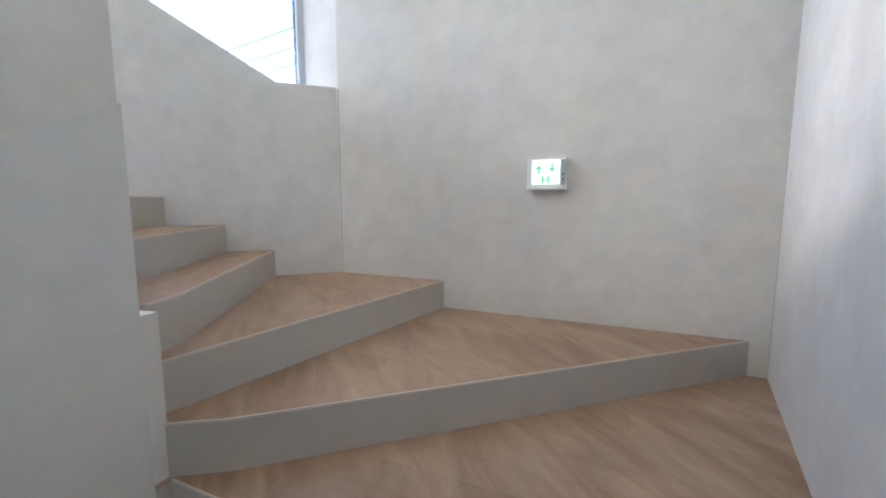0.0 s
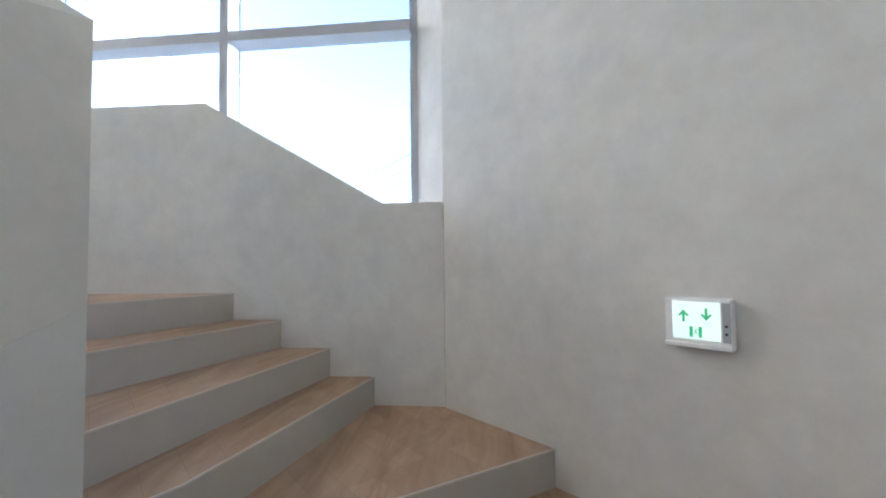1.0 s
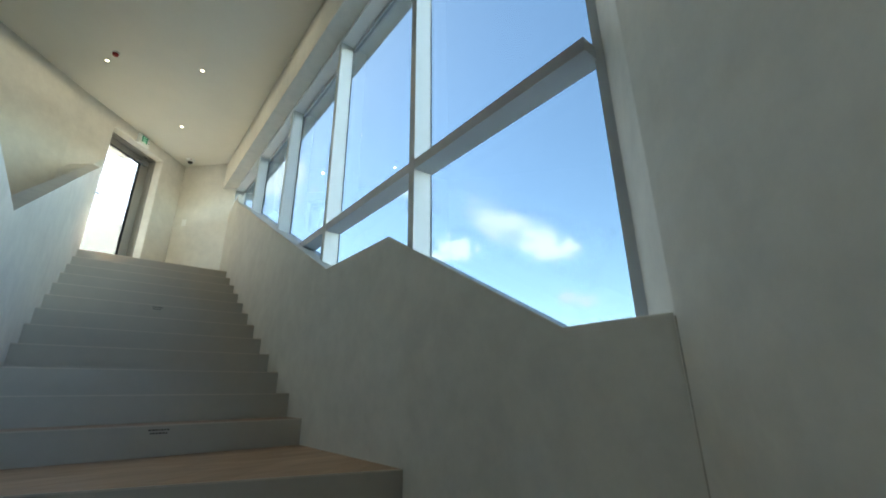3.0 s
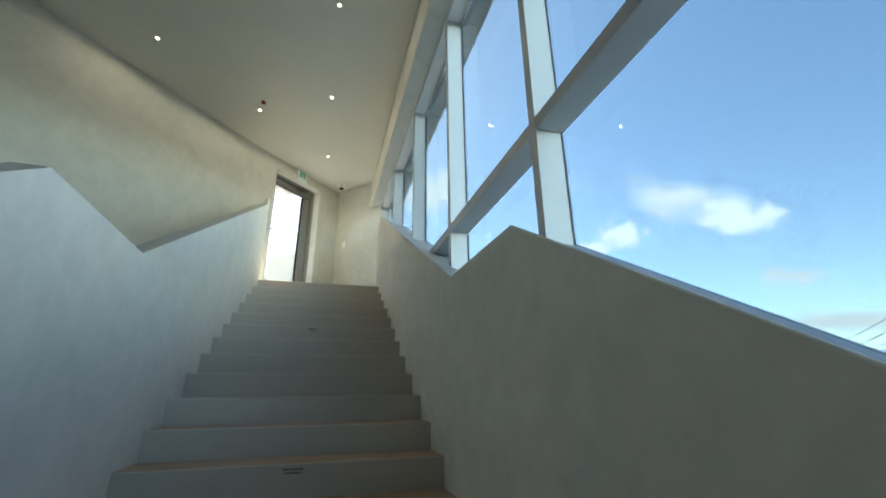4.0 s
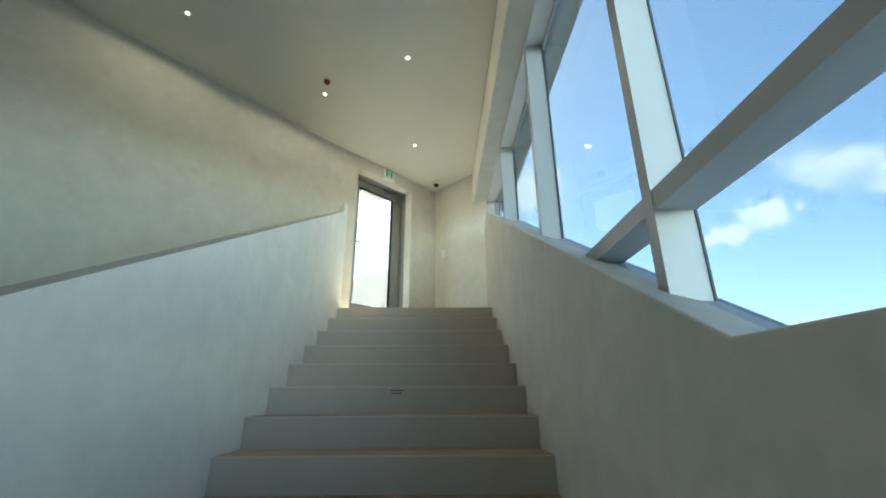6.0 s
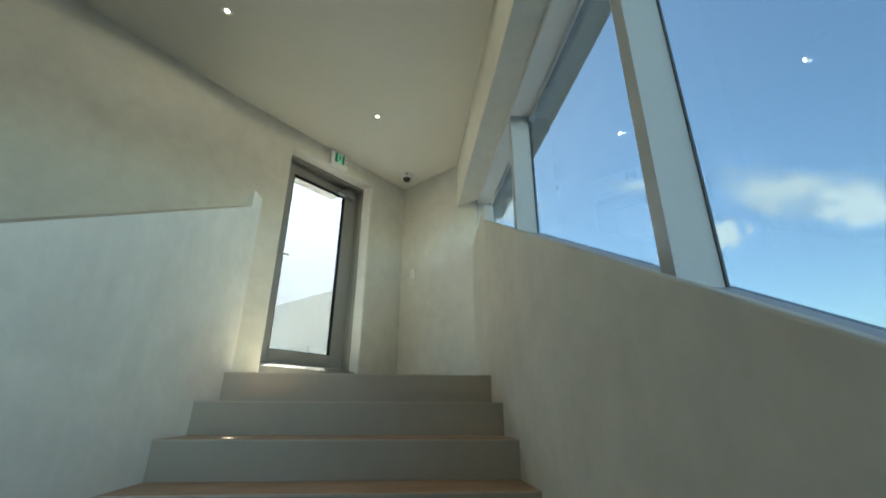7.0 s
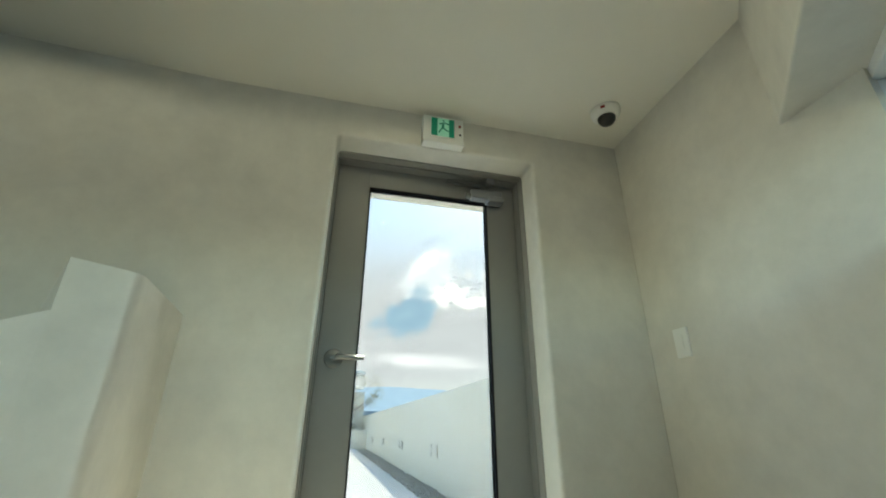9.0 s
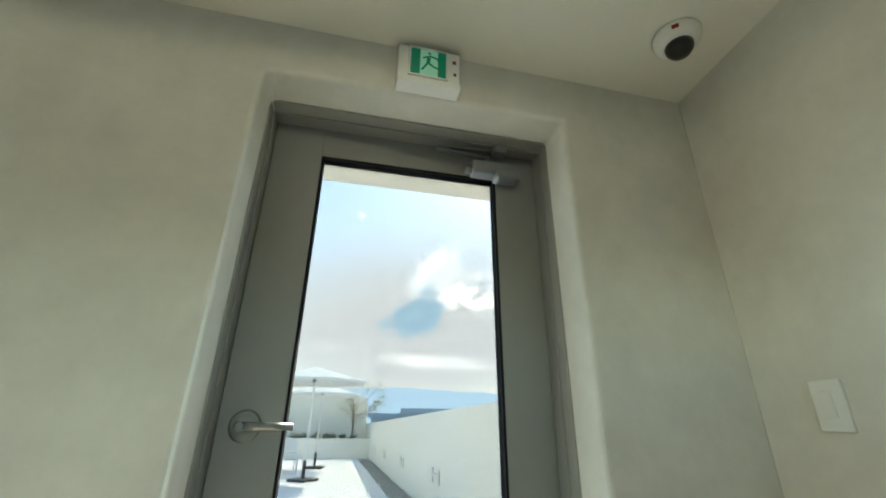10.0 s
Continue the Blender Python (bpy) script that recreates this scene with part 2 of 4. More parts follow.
def slab(pts, lo, hi, bm=None):
    """Prism over a plan outline between two heights (numbers or one per point)."""
    bm = bm or bmesh.new()
    n = len(pts)
    lo = lo if isinstance(lo, (list, tuple)) else [lo] * n
    hi = hi if isinstance(hi, (list, tuple)) else [hi] * n
    a = [bm.verts.new((p[0], p[1], z)) for p, z in zip(pts, lo)]
    b = [bm.verts.new((p[0], p[1], z)) for p, z in zip(pts, hi)]
    bm.faces.new(a[::-1])
    bm.faces.new(b)
    for i in range(n):
        j = (i + 1) % n
        bm.faces.new((a[i], a[j], b[j], b[i]))
    return bm


def sheet(profile, x0, x1, shift=None, bm=None, drop=None):
    """Solid over an outline in y and z, from x0 to x1."""
    bm = bm or bmesh.new()
    f = shift or (lambda y: 0.0)
    a = [bm.verts.new((x0 + f(y), y, z)) for y, z in profile]
    b = [bm.verts.new((x1 + f(y), y, z - (drop[i] if drop else 0.0))) for i, (y, z) in enumerate(profile)]
    n = len(profile)
    bm.faces.new(a)
    bm.faces.new(b[::-1])
    for i in range(n):
        j = (i + 1) % n
        bm.faces.new((a[i], b[i], b[j], a[j]))
    return bm


def box(x0, x1, y0, y1, z0, z1, bevel=0.0, bm=None, seg=2):
    own = bmesh.new()
    slab([(x0, y0), (x1, y0), (x1, y1), (x0, y1)], z0, z1, own)
    if bevel:
        bmesh.ops.bevel(own, geom=own.edges[:], offset=bevel, segments=seg, profile=0.5, affect="EDGES")
    if bm is None:
        return own
    merge(bm, own)
    return bm


def merge(bm, other, m=None):
    """Adds the other bmesh to bm, moved by m."""
    if m is not None:
        bmesh.ops.transform(other, matrix=m, verts=other.verts)
    me = bpy.data.meshes.new("scratch")
    other.to_mesh(me)
    other.free()
    bm.from_mesh(me)
    bpy.data.meshes.remove(me)
    return bm


def lathe(profile, steps=24, bm=None):
    """Turned solid round z from (radius, height) pairs."""
    bm = bm or bmesh.new()
    rings = []
    for r, z in profile:
        rings.append([bm.verts.new((r * math.cos(2 * math.pi * i / steps), r * math.sin(2 * math.pi * i / steps), z)) for i in range(steps)])
    for a, b in zip(rings, rings[1:]):
        for i in range(steps):
            j = (i + 1) % steps
            bm.faces.new((a[i], a[j], b[j], b[i]))
    bm.faces.new(rings[0][::-1])
    bm.faces.new(rings[-1])
    return bm


def tube(points, radii, sides=8, bm=None):
    bm = bm or bmesh.new()
    pts = [Vector(p) for p in points]
    rings = []
    for i, p in enumerate(pts):
        d = (pts[min(i + 1, len(pts) - 1)] - pts[max(i - 1, 0)]).normalized()
        u = d.cross(Vector((0.3, 0.2, 1)) if abs(d.z) < 0.95 else Vector((1, 0, 0))).normalized()
        v = d.cross(u)
        r = radii[i] if isinstance(radii, (list, tuple)) else radii
        rings.append([bm.verts.new(p + r * (math.cos(2 * math.pi * k / sides) * u + math.sin(2 * math.pi * k / sides) * v)) for k in range(sides)])
    for a, b in zip(rings, rings[1:]):
        for k in range(sides):
            j = (k + 1) % sides
            bm.faces.new((a[k], a[j], b[j], b[k]))
    bm.faces.new(rings[0][::-1])
    bm.faces.new(rings[-1])
    return bm


def face_strip(path, z_lo, z_hi, thick, bm=None):
    """Wall along a plan path, thickened to the left of its direction; z_hi one height per point."""
    bm = bm or bmesh.new()
    pts = [Vector((p[0], p[1])) for p in path]
    n = len(pts)
    off = []
    for i in range(n):
        d0 = (pts[i] - pts[i - 1]).normalized() if i else (pts[1] - pts[0]).normalized()
        d1 = (pts[i + 1] - pts[i]).normalized() if i < n - 1 else d0
        m = (Vector((-d0.y, d0.x)) + Vector((-d1.y, d1.x)))
        m = m / max(0.35, m.length_squared / 2)
        off.append(pts[i] + m * thick)
    f0 = [bm.verts.new((p.x, p.y, z_lo)) for p in pts]
    f1 = [bm.verts.new((p.x, p.y, z)) for p, z in zip(pts, z_hi)]
    b0 = [bm.verts.new((p.x, p.y, z_lo)) for p in off]
    b1 = [bm.verts.new((p.x, p.y, z)) for p, z in zip(off, z_hi)]
    for i in range(n - 1):
        for q in ((f0[i], f0[i + 1], f1[i + 1], f1[i]), (b0[i], b1[i], b1[i + 1], b0[i + 1]), (f1[i], f1[i + 1], b1[i + 1], b1[i]), (f0[i], b0[i], b0[i + 1], f0[i + 1])):
            bm.faces.new(q)
    bm.faces.new((f0[0], f1[0], b1[0], b0[0]))
    bm.faces.new((f0[-1], b0[-1], b1[-1], f1[-1]))
    return bm


# ---- plan ----
H, RUN = 0.17, 0.3132                   # riser and tread
XR, XL = 3.105, 1.405                   # faces of the window wall and of the inner parapet
Y18 = 6.25                              # edge of the upper landing
ZL = 18 * H                             # landing level
ZC = 5.43                               # ceiling
LOW = -1.9                              # lowest floor
A = Vector((0.6894, 0.7243))              # along the door wall
N = Vector((-0.7243, 0.6894))             # out through the door
D0 = Vector((1.372, 6.986))              # door reveal's hinge-far corner
CORN = D0 + A * 1.565            # corner of door wall and switch wall
SEAM = Vector((3.09, 0.165))            # corner of window wall and end wall
RC = Vector((1.43, -1.575))             # corner of end wall and lower wall
FAR = Vector((-2.09, 2.92))             # where lower wall and door wall meet


def wedge(y):
    return max(0.0, y - 6.31) * 0.075


def door_pt(s, w):
    return D0 + A * s + N * w


# ---- walls, ceiling, floors ----
SILL = [(6.31, 4.215), (2.605, 2.256), (1.705, 2.248), (0.54, 1.567), (0.0, 1.567)]
bm = sheet([(0.0, LOW), (6.31, LOW)] + SILL, XR, 3.46, wedge, None, [0, 0] + [0.09] * 5)
sheet([(6.31, LOW), (7.75, LOW), (7.75, 4.42), (7.3, 4.41), (6.38, 4.37), (6.34, 4.35), (6.31, 4.215)], XR, XR + 0.075, wedge, bm)
sheet([(6.312, LOW), (7.75, LOW), (7.75, 4.3), (7.3, 4.3), (6.312, 4.15)], XR + 0.0755, 3.46, wedge, bm)
bmesh.ops.remove_doubles(bm, verts=bm.verts, dist=0.0004)
wall_window = link("wall_window", bm, M_PLASTER)
tagged(wall_window, "cream plaster wall under the slanting window sill", "wall", kind="structure")
beam = link("wall_window_beam", box(3.045, 3.6, -0.3, 7.75, 4.905, 5.6), M_PLASTER)
tagged(beam, "plaster beam above the stair window", "beam", kind="structure")
fasc = link("trim_window_head", box(3.236, 3.405, 0.1, 7.36, 4.868, 4.907, 0.003), M_WHITE)
tagged(fasc, "white head lining board above the stair window", "trim", kind="structure")
jl = link("trim_window_jamb", box(3.236, 3.405, 7.33, 7.36, 4.1, 4.867, 0.002), M_WHITE)
tagged(jl, "white lining board at the narrow end of the window", "trim", kind="structure")

ed = (SEAM - RC).normalized()
e0, e1 = RC - ed * 0.25, Vector((3.425, 0.418))
eo = Vector((ed.y, -ed.x)) * 0.25
wall_end = link("wall_end", slab([e0, SEAM, e1, e1 + eo, e0 + eo], LOW, 5.6), M_PLASTER)
tagged(wall_end, "mottled cream plaster wall with a lit exit sign", "wall", kind="structure")

ld = (FAR - RC).normalized()
lo_ = Vector((-ld.y, ld.x)) * 0.25
l0, l1 = RC - ld * 0.0, FAR + ld * 0.4
wall_lower = link("wall_lower", slab([l0, l1, l1 + lo_, l0 + lo_], LOW, 5.6), M_PLASTER)
tagged(wall_lower, "cream plaster wall beside the lower flight", "wall", kind="structure")

# door wall in pieces round the door opening
BEND = door_pt(-0.55, 0)
DW, DTOP = 1.04, 5.232
DT = 0.32


def door_wall(s0, s1, z0, z1, bm=None, p0=None):
    a, b = (p0 if p0 is not None else door_pt(s0, 0)), door_pt(s1, 0)
    return slab([a, b, b + N * DT, a + N * DT], z0, z1, bm)


# one piece with the opening, then the wing beyond the bend
bm = bmesh.new()
OL, OR = 0.019, 1.028                   # sides of the opening
round_l = [(OL + 0.03 * (1 - math.cos(radians(a))), DTOP - 0.03 + 0.03 * math.sin(radians(a))) for a in (0, 30, 60, 90)]
prof = [(-0.95, ZL - 0.3), (OL, ZL - 0.3)] + round_l + [(OR, DTOP), (OR, ZL - 0.3), (1.80, ZL - 0.3), (1.80, 5.6), (-0.95, 5.6)]
fa = [bm.verts.new((*door_pt(a, 0), z)) for a, z in prof]
fb = [bm.verts.new((*door_pt(a, DT), z)) for a, z in prof]
bm.faces.new(fa)
bm.faces.new(fb[::-1])
for a in range(len(prof)):
    b = (a + 1) % len(prof)
    bm.faces.new((fa[a], fb[a], fb[b], fa[b]))
wall_door = link("wall_door", bm, M_PLASTER)
fd = (FAR - BEND).normalized()
fn = Vector((fd.y, -fd.x))
f1 = FAR + fd * 0.4
wall_void = link("wall_void", slab([BEND, f1, f1 + fn * DT, BEND + N * DT], LOW, 5.6), M_PLASTER)
tagged(wall_void, "plain cream plaster wall of the stair void", "wall", kind="structure")
wall_base = link("wall_door_base", door_wall(-0.55, 1.80, LOW, ZL - 0.3), M_PLASTER)
tagged(wall_base, "plaster wall below the upper landing", "wall", kind="structure")
tagged(wall_door, "cream plaster wall with a glazed door", "wall", kind="structure")

sw = Vector((0.69, -0.724))
s0_, s1_ = CORN - sw * 0.0, CORN + sw * 1.122
so = Vector((0.724, 0.69)) * 0.22
wall_switch = link("wall_switch", slab([s0_, s1_, s1_ + so, s0_ + so], LOW, 5.6), M_PLASTER)
tagged(wall_switch, "short cream plaster wall with a light switch", "wall", kind="structure")

c1, c2 = CORN + A * 0.4 + N * 0.1, Vector((3.7, 7.6))
ceil = link("ceiling", slab([RC + Vector((0.2, -0.5)), Vector((3.7, 0.5)), c2, c1, door_pt(0, 0.28), FAR + Vector((-0.5, 0.4)), FAR + Vector((-0.4, -0.3))], ZC, ZC + 0.25), M_CEIL)
tagged(ceil, "plain cream plaster ceiling with small spotlights", "ceiling", kind="structure")
fl = link("floor", slab([RC + Vector((0.3, -0.3)), SEAM + Vector((0.4, 0)), Vector((3.4, 8.0)), CORN, FAR + Vector((-0.2, 0.2))], LOW - 0.2, LOW), M_TREAD)
tagged(fl, "brown floor at the foot of the stairwell", "floor", kind="structure")

# inner parapet with its stepped top, and its low end block
U = Vector((0.715, -0.70))
IC = Vector((1.56, 0.91))
SL = H / RUN
path = [IC - U * 2.6, IC - U * 0.9, IC, (1.458, 1.64), (XL, 2.575), (XL, 5.0), (XL + 0.012, 6.205)]
tops = [1.0, 1.825, 1.81, 2.25, 2.257, 3.545, 4.187]
wall_inner = link("wall_inner", face_strip(path, LOW, tops, 0.10), M_PLASTER)
tagged(wall_inner, "white plaster stair parapet with a zigzag top edge", "parapet", kind="structure")
arc = [(1.355 + 0.07 * math.cos(radians(a)), 6.33 + 0.07 * math.sin(radians(a))) for a in (-4, 7, 18, 29, 40, 50.7)]
bmx = slab([(XL + 0.012, 6.205)] + arc + [(1.02, 6.695), (0.90, 6.63), (1.315, 6.285), (XL - 0.088, 6.205)], LOW, [4.318] * 7 + [4.313, 4.17, 4.17, 4.16])
wall_ret = link("wall_return", bmx, M_PLASTER, smooth=True)
wall_ret.data.set_sharp_from_angle(angle=radians(30))
tagged(wall_ret, "plaster parapet return with a rounded corner", "parapet", kind="structure")
pl = link("wall_plinth", slab([IC - U * 0.001, IC + U * 0.058, IC + U * 0.058 + Vector((0.10, 0.16)), IC + Vector((-0.03, 0.3))], LOW, 3 * H + 0.002), M_PLASTER)
tagged(pl, "low plaster end block of the stair parapet", "parapet", kind="structure")
q0, q1 = IC + U * 0.0, IC - U * 2.0
ins = Vector((U.y, -U.x))
bm = bmesh.new()
vs = [bm.verts.new((*(p + o), z)) for o in (Vector((0, 0)), ins * 0.018) for p, z in ((q0, LOW), (q1, LOW), (q1, 1.085 - 2.0 * SL), (q0, 1.085))]
for f in ((0, 1, 2, 3), (7, 6, 5, 4), (0, 4, 5, 1), (1, 5, 6, 2), (2, 6, 7, 3), (3, 7, 4, 0)):
    bm.faces.new([vs[i] for i in f])
dado = link("wall_dado", bm, M_DADO)
tagged(dado, "thicker plaster band along the lower flight", "wall", kind="structure")

for ob in (wall_window, wall_door, beam):
    bv = ob.modifiers.new("arris", "BEVEL")
    bv.width, bv.segments, bv.limit_method, bv.angle_limit = 0.016 if ob is wall_door else 0.008, 3, "ANGLE", radians(40)

# thin shadow joints where walls meet
def joint(p, z0, z1, w=0.004):
    ob = link("trim_joint", slab([(p.x - w, p.y - w), (p.x + w, p.y - w), (p.x + w, p.y + w), (p.x - w, p.y + w)], z0, z1), M_JOINT)
    tagged(ob, "thin dirty joint line in a plaster corner", "joint", kind="structure")


joint(SEAM + Vector((0.001, 0.0)), -0.2, 1.55, 0.0028)
joint(RC, -0.6, ZC, 0.0028)
joint(CORN, ZL, ZC, 0.0014)

# ---- staircase ----
stairs = thing("staircase", pose(0, 0, 0), "winding stair with grey risers and brown wood treads", "stairs", kind="structure")
nose = {
    0: [(1.48, 0.97), (1.58, 0.865), (0.30, -0.43)],
    1: [(1.50, 0.98), (1.598, 0.878), (1.56, 0.70), (1.485, -1.56)],
    2: [(1.53, 1.00), (1.655, 0.90), (1.715, 0.82), (2.60, -0.42)],
    3: [(1.50, 1.02), (1.72, 0.93), (1.84, 0.865), (3.13, 0.59)],
    4: [(1.42, 1.23), (3.14, 0.865)],
    5: [(1.40, 1.73), (3.14, 1.175)],
    6: [(1.36, 2.12), (3.14, 1.485)],
}
for k in range(7, 19):
    y = Y18 - (18 - k) * RUN
    nose[k] = [(1.36, y), (3.14, y)]
for k in range(-1, -8, -1):
    a, b = Vector(nose[0][1]) - U * RUN * -k, Vector(nose[0][2]) - U * RUN * -k
    nose[k] = [tuple(a + (a - b).normalized() * 0.08), tuple(b)]
wallside = {0: [(1.42, -1.62)], 2: [(3.12, 0.165)]}
for k in range(-7, 18):
    inner, outer = nose[k], nose[k + 1]
    outline = list(inner) + wallside.get(k, []) + [p for p in reversed(outer)]
    top = k * H
    body = part("step", slab(outline, top - 0.42, top - 0.004), M_RISER, stairs)
    part("tread", slab(outline, top - 0.004, top), M_TREAD, body, "brown wood-look tread")
    # thin pale strip along the nosing edge
    e = [Vector(p) for p in (inner if k not in (0, 1, 2, 3) else inner[1:])]
    bm = bmesh.new()
    for a, b in zip(e, e[1:]):
        d = (b - a).normalized()
        n = Vector((d.y, -d.x))
        if n.dot(Vector(outline[-2]) - a) < 0:
            n = -n
        slab([a - n * 0.0015, b - n * 0.0015, b + n * 0.006, a + n * 0.006], top - 0.006, top + 0.0015, bm)
    part("nosing", bm, M_NOSE, body, "thin pale nosing edge")

# printed notices on two risers: unreadable lines
for k, x0, z0, wid in ((7, 2.20, 1.168, 0.105), (13, 2.205, 2.19, 0.09)):
    y = Y18 - (18 - k) * RUN - 0.0012
    note = thing("riser_notice", pose(x0, y, z0), "small unreadable grey print on a grey stair riser", "notice")
    for r, (f0, f1) in enumerate(((0.0, 1.0), (0.1, 0.85))):
        bm = bmesh.new()
        x = f0 * wid
        while x < f1 * wid:
            w = random.uniform(0.006, 0.016)
            box(x, min(x + w, wid), -0.0006, 0.0006, -0.018 * r - 0.009, -0.018 * r, bm=bm)
            x += w + 0.004
        part("print_line", bm, M_INK, note)

# landing
land = [(1.36, Y18), (3.14, Y18), (3.26, 7.45), CORN + Vector((0.03, 0.05)), door_pt(DW, 0.14), door_pt(0, 0.14), (0.93, 6.55), (1.30, 6.30)]
landing = link("floor_landing", slab([tuple(p) for p in land], ZL - 0.4, ZL - 0.004), M_RISER)
tagged(landing, "upper stair landing in pale brown covering", "landing", kind="structure")
part("landing_covering", slab([tuple(p) for p in land], ZL - 0.004, ZL), M_LAND, landing)
part("landing_nosing", slab([(1.40, Y18 - 0.0015), (3.12, Y18 - 0.0015), (3.12, Y18 + 0.006), (1.40, Y18 + 0.006)], ZL - 0.006, ZL + 0.0015), M_NOSE, landing)

# ---- stair window ----
win = thing("window_1", pose(0, 0, 0), "tall pale-framed stair window above a slanted sill", "window", kind="structure")
GX = 3.385
MUL = [1.67, 3.05, 4.47, 5.93]


def sill_z(y):
    for (y1, z1), (y0, z0) in zip(SILL, SILL[1:]):
        if y0 <= y <= y1:
            return z0 + (z1 - z0) * (y - y0) / (y1 - y0)
    return SILL[0][1]


for y in MUL:
    part("mullion", sheet([(y - 0.03, sill_z(y - 0.03) - 0.12), (y + 0.03, sill_z(y + 0.03) - 0.12), (y + 0.03, 4.87), (y - 0.03, 4.87)], 3.24, GX - 0.012), M_FRAME, win)
    part("mullion_gasket", sheet([(y - 0.034, sill_z(y - 0.03) - 0.12), (y + 0.034, sill_z(y + 0.03) - 0.12), (y + 0.034, 4.84), (y - 0.034, 4.84)], GX - 0.011, GX - 0.003), M_SEAL, win, "dark glazing seal")
for y0, y1 in ((0.385, MUL[0] - 0.03), (MUL[0] + 0.03, MUL[1] - 0.03), (MUL[1] + 0.03, 3.75)):
    part("transom", sheet([(y0, 2.725), (y1, 2.725), (y1, 2.795), (y0, 2.795)], 3.243, GX - 0.002), M_FRAME, win)
part("jamb", sheet([(0.25, 1.4), (0.395, 1.4), (0.395, 4.87), (0.25, 4.87)], 3.335, GX + 0.03), M_FRAME, win)
part("jamb", sheet([(7.27, 4.2), (7.329, 4.2), (7.329, 4.867), (7.27, 4.867)], 3.36, GX + 0.03), M_FRAME, win)
for (y1, z1), (y0, z0) in zip(SILL, SILL[1:]):
    part("sill_rail", sheet([(y0, z0 - 0.10), (y1, z1 - 0.10), (y1, z1 - 0.058), (y0, z0 - 0.058)], 3.335, GX + 0.026), M_FRAME, win)
part("head_rail", sheet([(0.36, 4.828), (7.30, 4.828), (7.30, 4.869), (0.36, 4.869)], 3.372, GX + 0.045), M_FRAME, win)
edges = [0.40] + [v for y in MUL for v in (y - 0.02, y + 0.02)] + [7.29]
for y0, y1 in zip(edges[::2], edges[1::2]):
    zl = min(sill_z(y0), sill_z(y1)) - 0.15
    bays = ((zl, 2.74), (2.78, 4.855)) if y1 < 3.1 else ((zl, 4.855),)
    for z0, z1 in bays:
        g = part("pane", box(GX, GX + 0.022, y0, y1, z0, z1), M_GLASS, win, "window pane tinted to dim the outdoor view")
        g.visible_shadow = False

# ---- door ----
DM = Matrix(((A.x, N.x, 0, D0.x), (A.y, N.y, 0, D0.y), (0, 0, 1, ZL), (0, 0, 0, 1)))    # x along wall, y outwards, z up from landing
door = thing("door_1", DM, "grey aluminium glazed door, closed, above a low threshold", "door", kind="structure")
TH = 0.117
SET = 0.235                             # face of the leaf, from the wall face
FR = 0.135                              # front of the frame
TOPD = DTOP - ZL
L0, L1, Z0, Z1 = 0.032, 1.016, TH + 0.045, 2.16
part("threshold", box(OL + 0.001, OR - 0.001, 0.04, 0.31, 0.0, TH, 0.004), M_ALU2, door, "grey step-up threshold")
part("sill_strip", box(OL + 0.012, OR - 0.012, 0.10, 0.22, TH, TH + 0.016, 0.004), M_STEEL, door, "bright metal sill strip")
part("sill_rail", box(L0 - 0.002, L1 + 0.002, 0.20, 0.30, TH, TH + 0.04, 0.003), M_ALU2, door)
# frame: a deep outer profile, then a stop that stands a little farther in
for x0, x1, sx in ((OL - 0.03, OL + 0.006, 1), (OR - 0.006, OR + 0.03, -1)):
    jamb = part("door_frame", box(x0, x1, FR, 0.31, TH, TOPD + 0.01, 0.003), M_ALU2, door)
    a = x1 if sx > 0 else x0
    b = a + sx * 0.006
    part("door_stop", box(min(a, b), max(a, b), FR + 0.045, 0.31, TH, TOPD - 0.012, 0.002), M_ALU, jamb)
head = part("door_frame", box(OL - 0.02, OR + 0.02, FR, 0.31, TOPD - 0.010, TOPD + 0.03, 0.003), M_ALU2, door)
part("door_stop", box(OL + 0.006, OR - 0.006, FR + 0.045, 0.31, TOPD - 0.018, TOPD - 0.0105, 0.002), M_ALU, head)
gx0, gx1 = 0.200, 0.8525
GZ0, GZ1 = 0.276, 2.041
leaf = part("door_leaf", box(L0, gx0, SET, SET + 0.05, Z0, Z1 - 0.004, 0.003), M_ALU, door)
part("stile", box(gx1, L1, SET, SET + 0.05, Z0, Z1 - 0.004, 0.003), M_ALU, leaf)
part("rail", box(gx0, gx1, SET + 0.0006, SET + 0.049, Z0, GZ0, 0.0015), M_ALU, leaf)
part("rail", box(gx0, gx1, SET + 0.0006, SET + 0.049, GZ1, Z1 - 0.004, 0.0015), M_ALU, leaf)
# shadow gap round the leaf, its shade given as black strips
bm = bmesh.new()
for b in ((L0 - 0.004, L0, Z0, Z1), (L1, L1 + 0.004, Z0, Z1), (L0, L1, Z1 - 0.004, Z1 + 0.004)):
    box(b[0], b[1], SET + 0.006, SET + 0.05, b[2], b[3], bm=bm)
part("gap_strip", bm, M_GASKET, leaf, "black strip standing in for the shadow gap round the leaf")
bm = bmesh.new()
for b in ((gx0, gx0 + 0.008, GZ0, GZ1), (gx1 - 0.008, gx1, GZ0, GZ1), (gx0, gx1, GZ0, GZ0 + 0.006), (gx0, gx1, GZ1 - 0.008, GZ1)):
    box(b[0], b[1], SET + 0.002, SET + 0.046, b[2], b[3], bm=bm)
part("gasket", bm, M_GASKET, leaf, "black rubber glazing gasket")
g = part("glass", box(gx0, gx1, SET + 0.012, SET + 0.034, GZ0, GZ1), M_DGLASS, leaf, "door glass tinted to dim the outdoor view")
g.visible_shadow = False
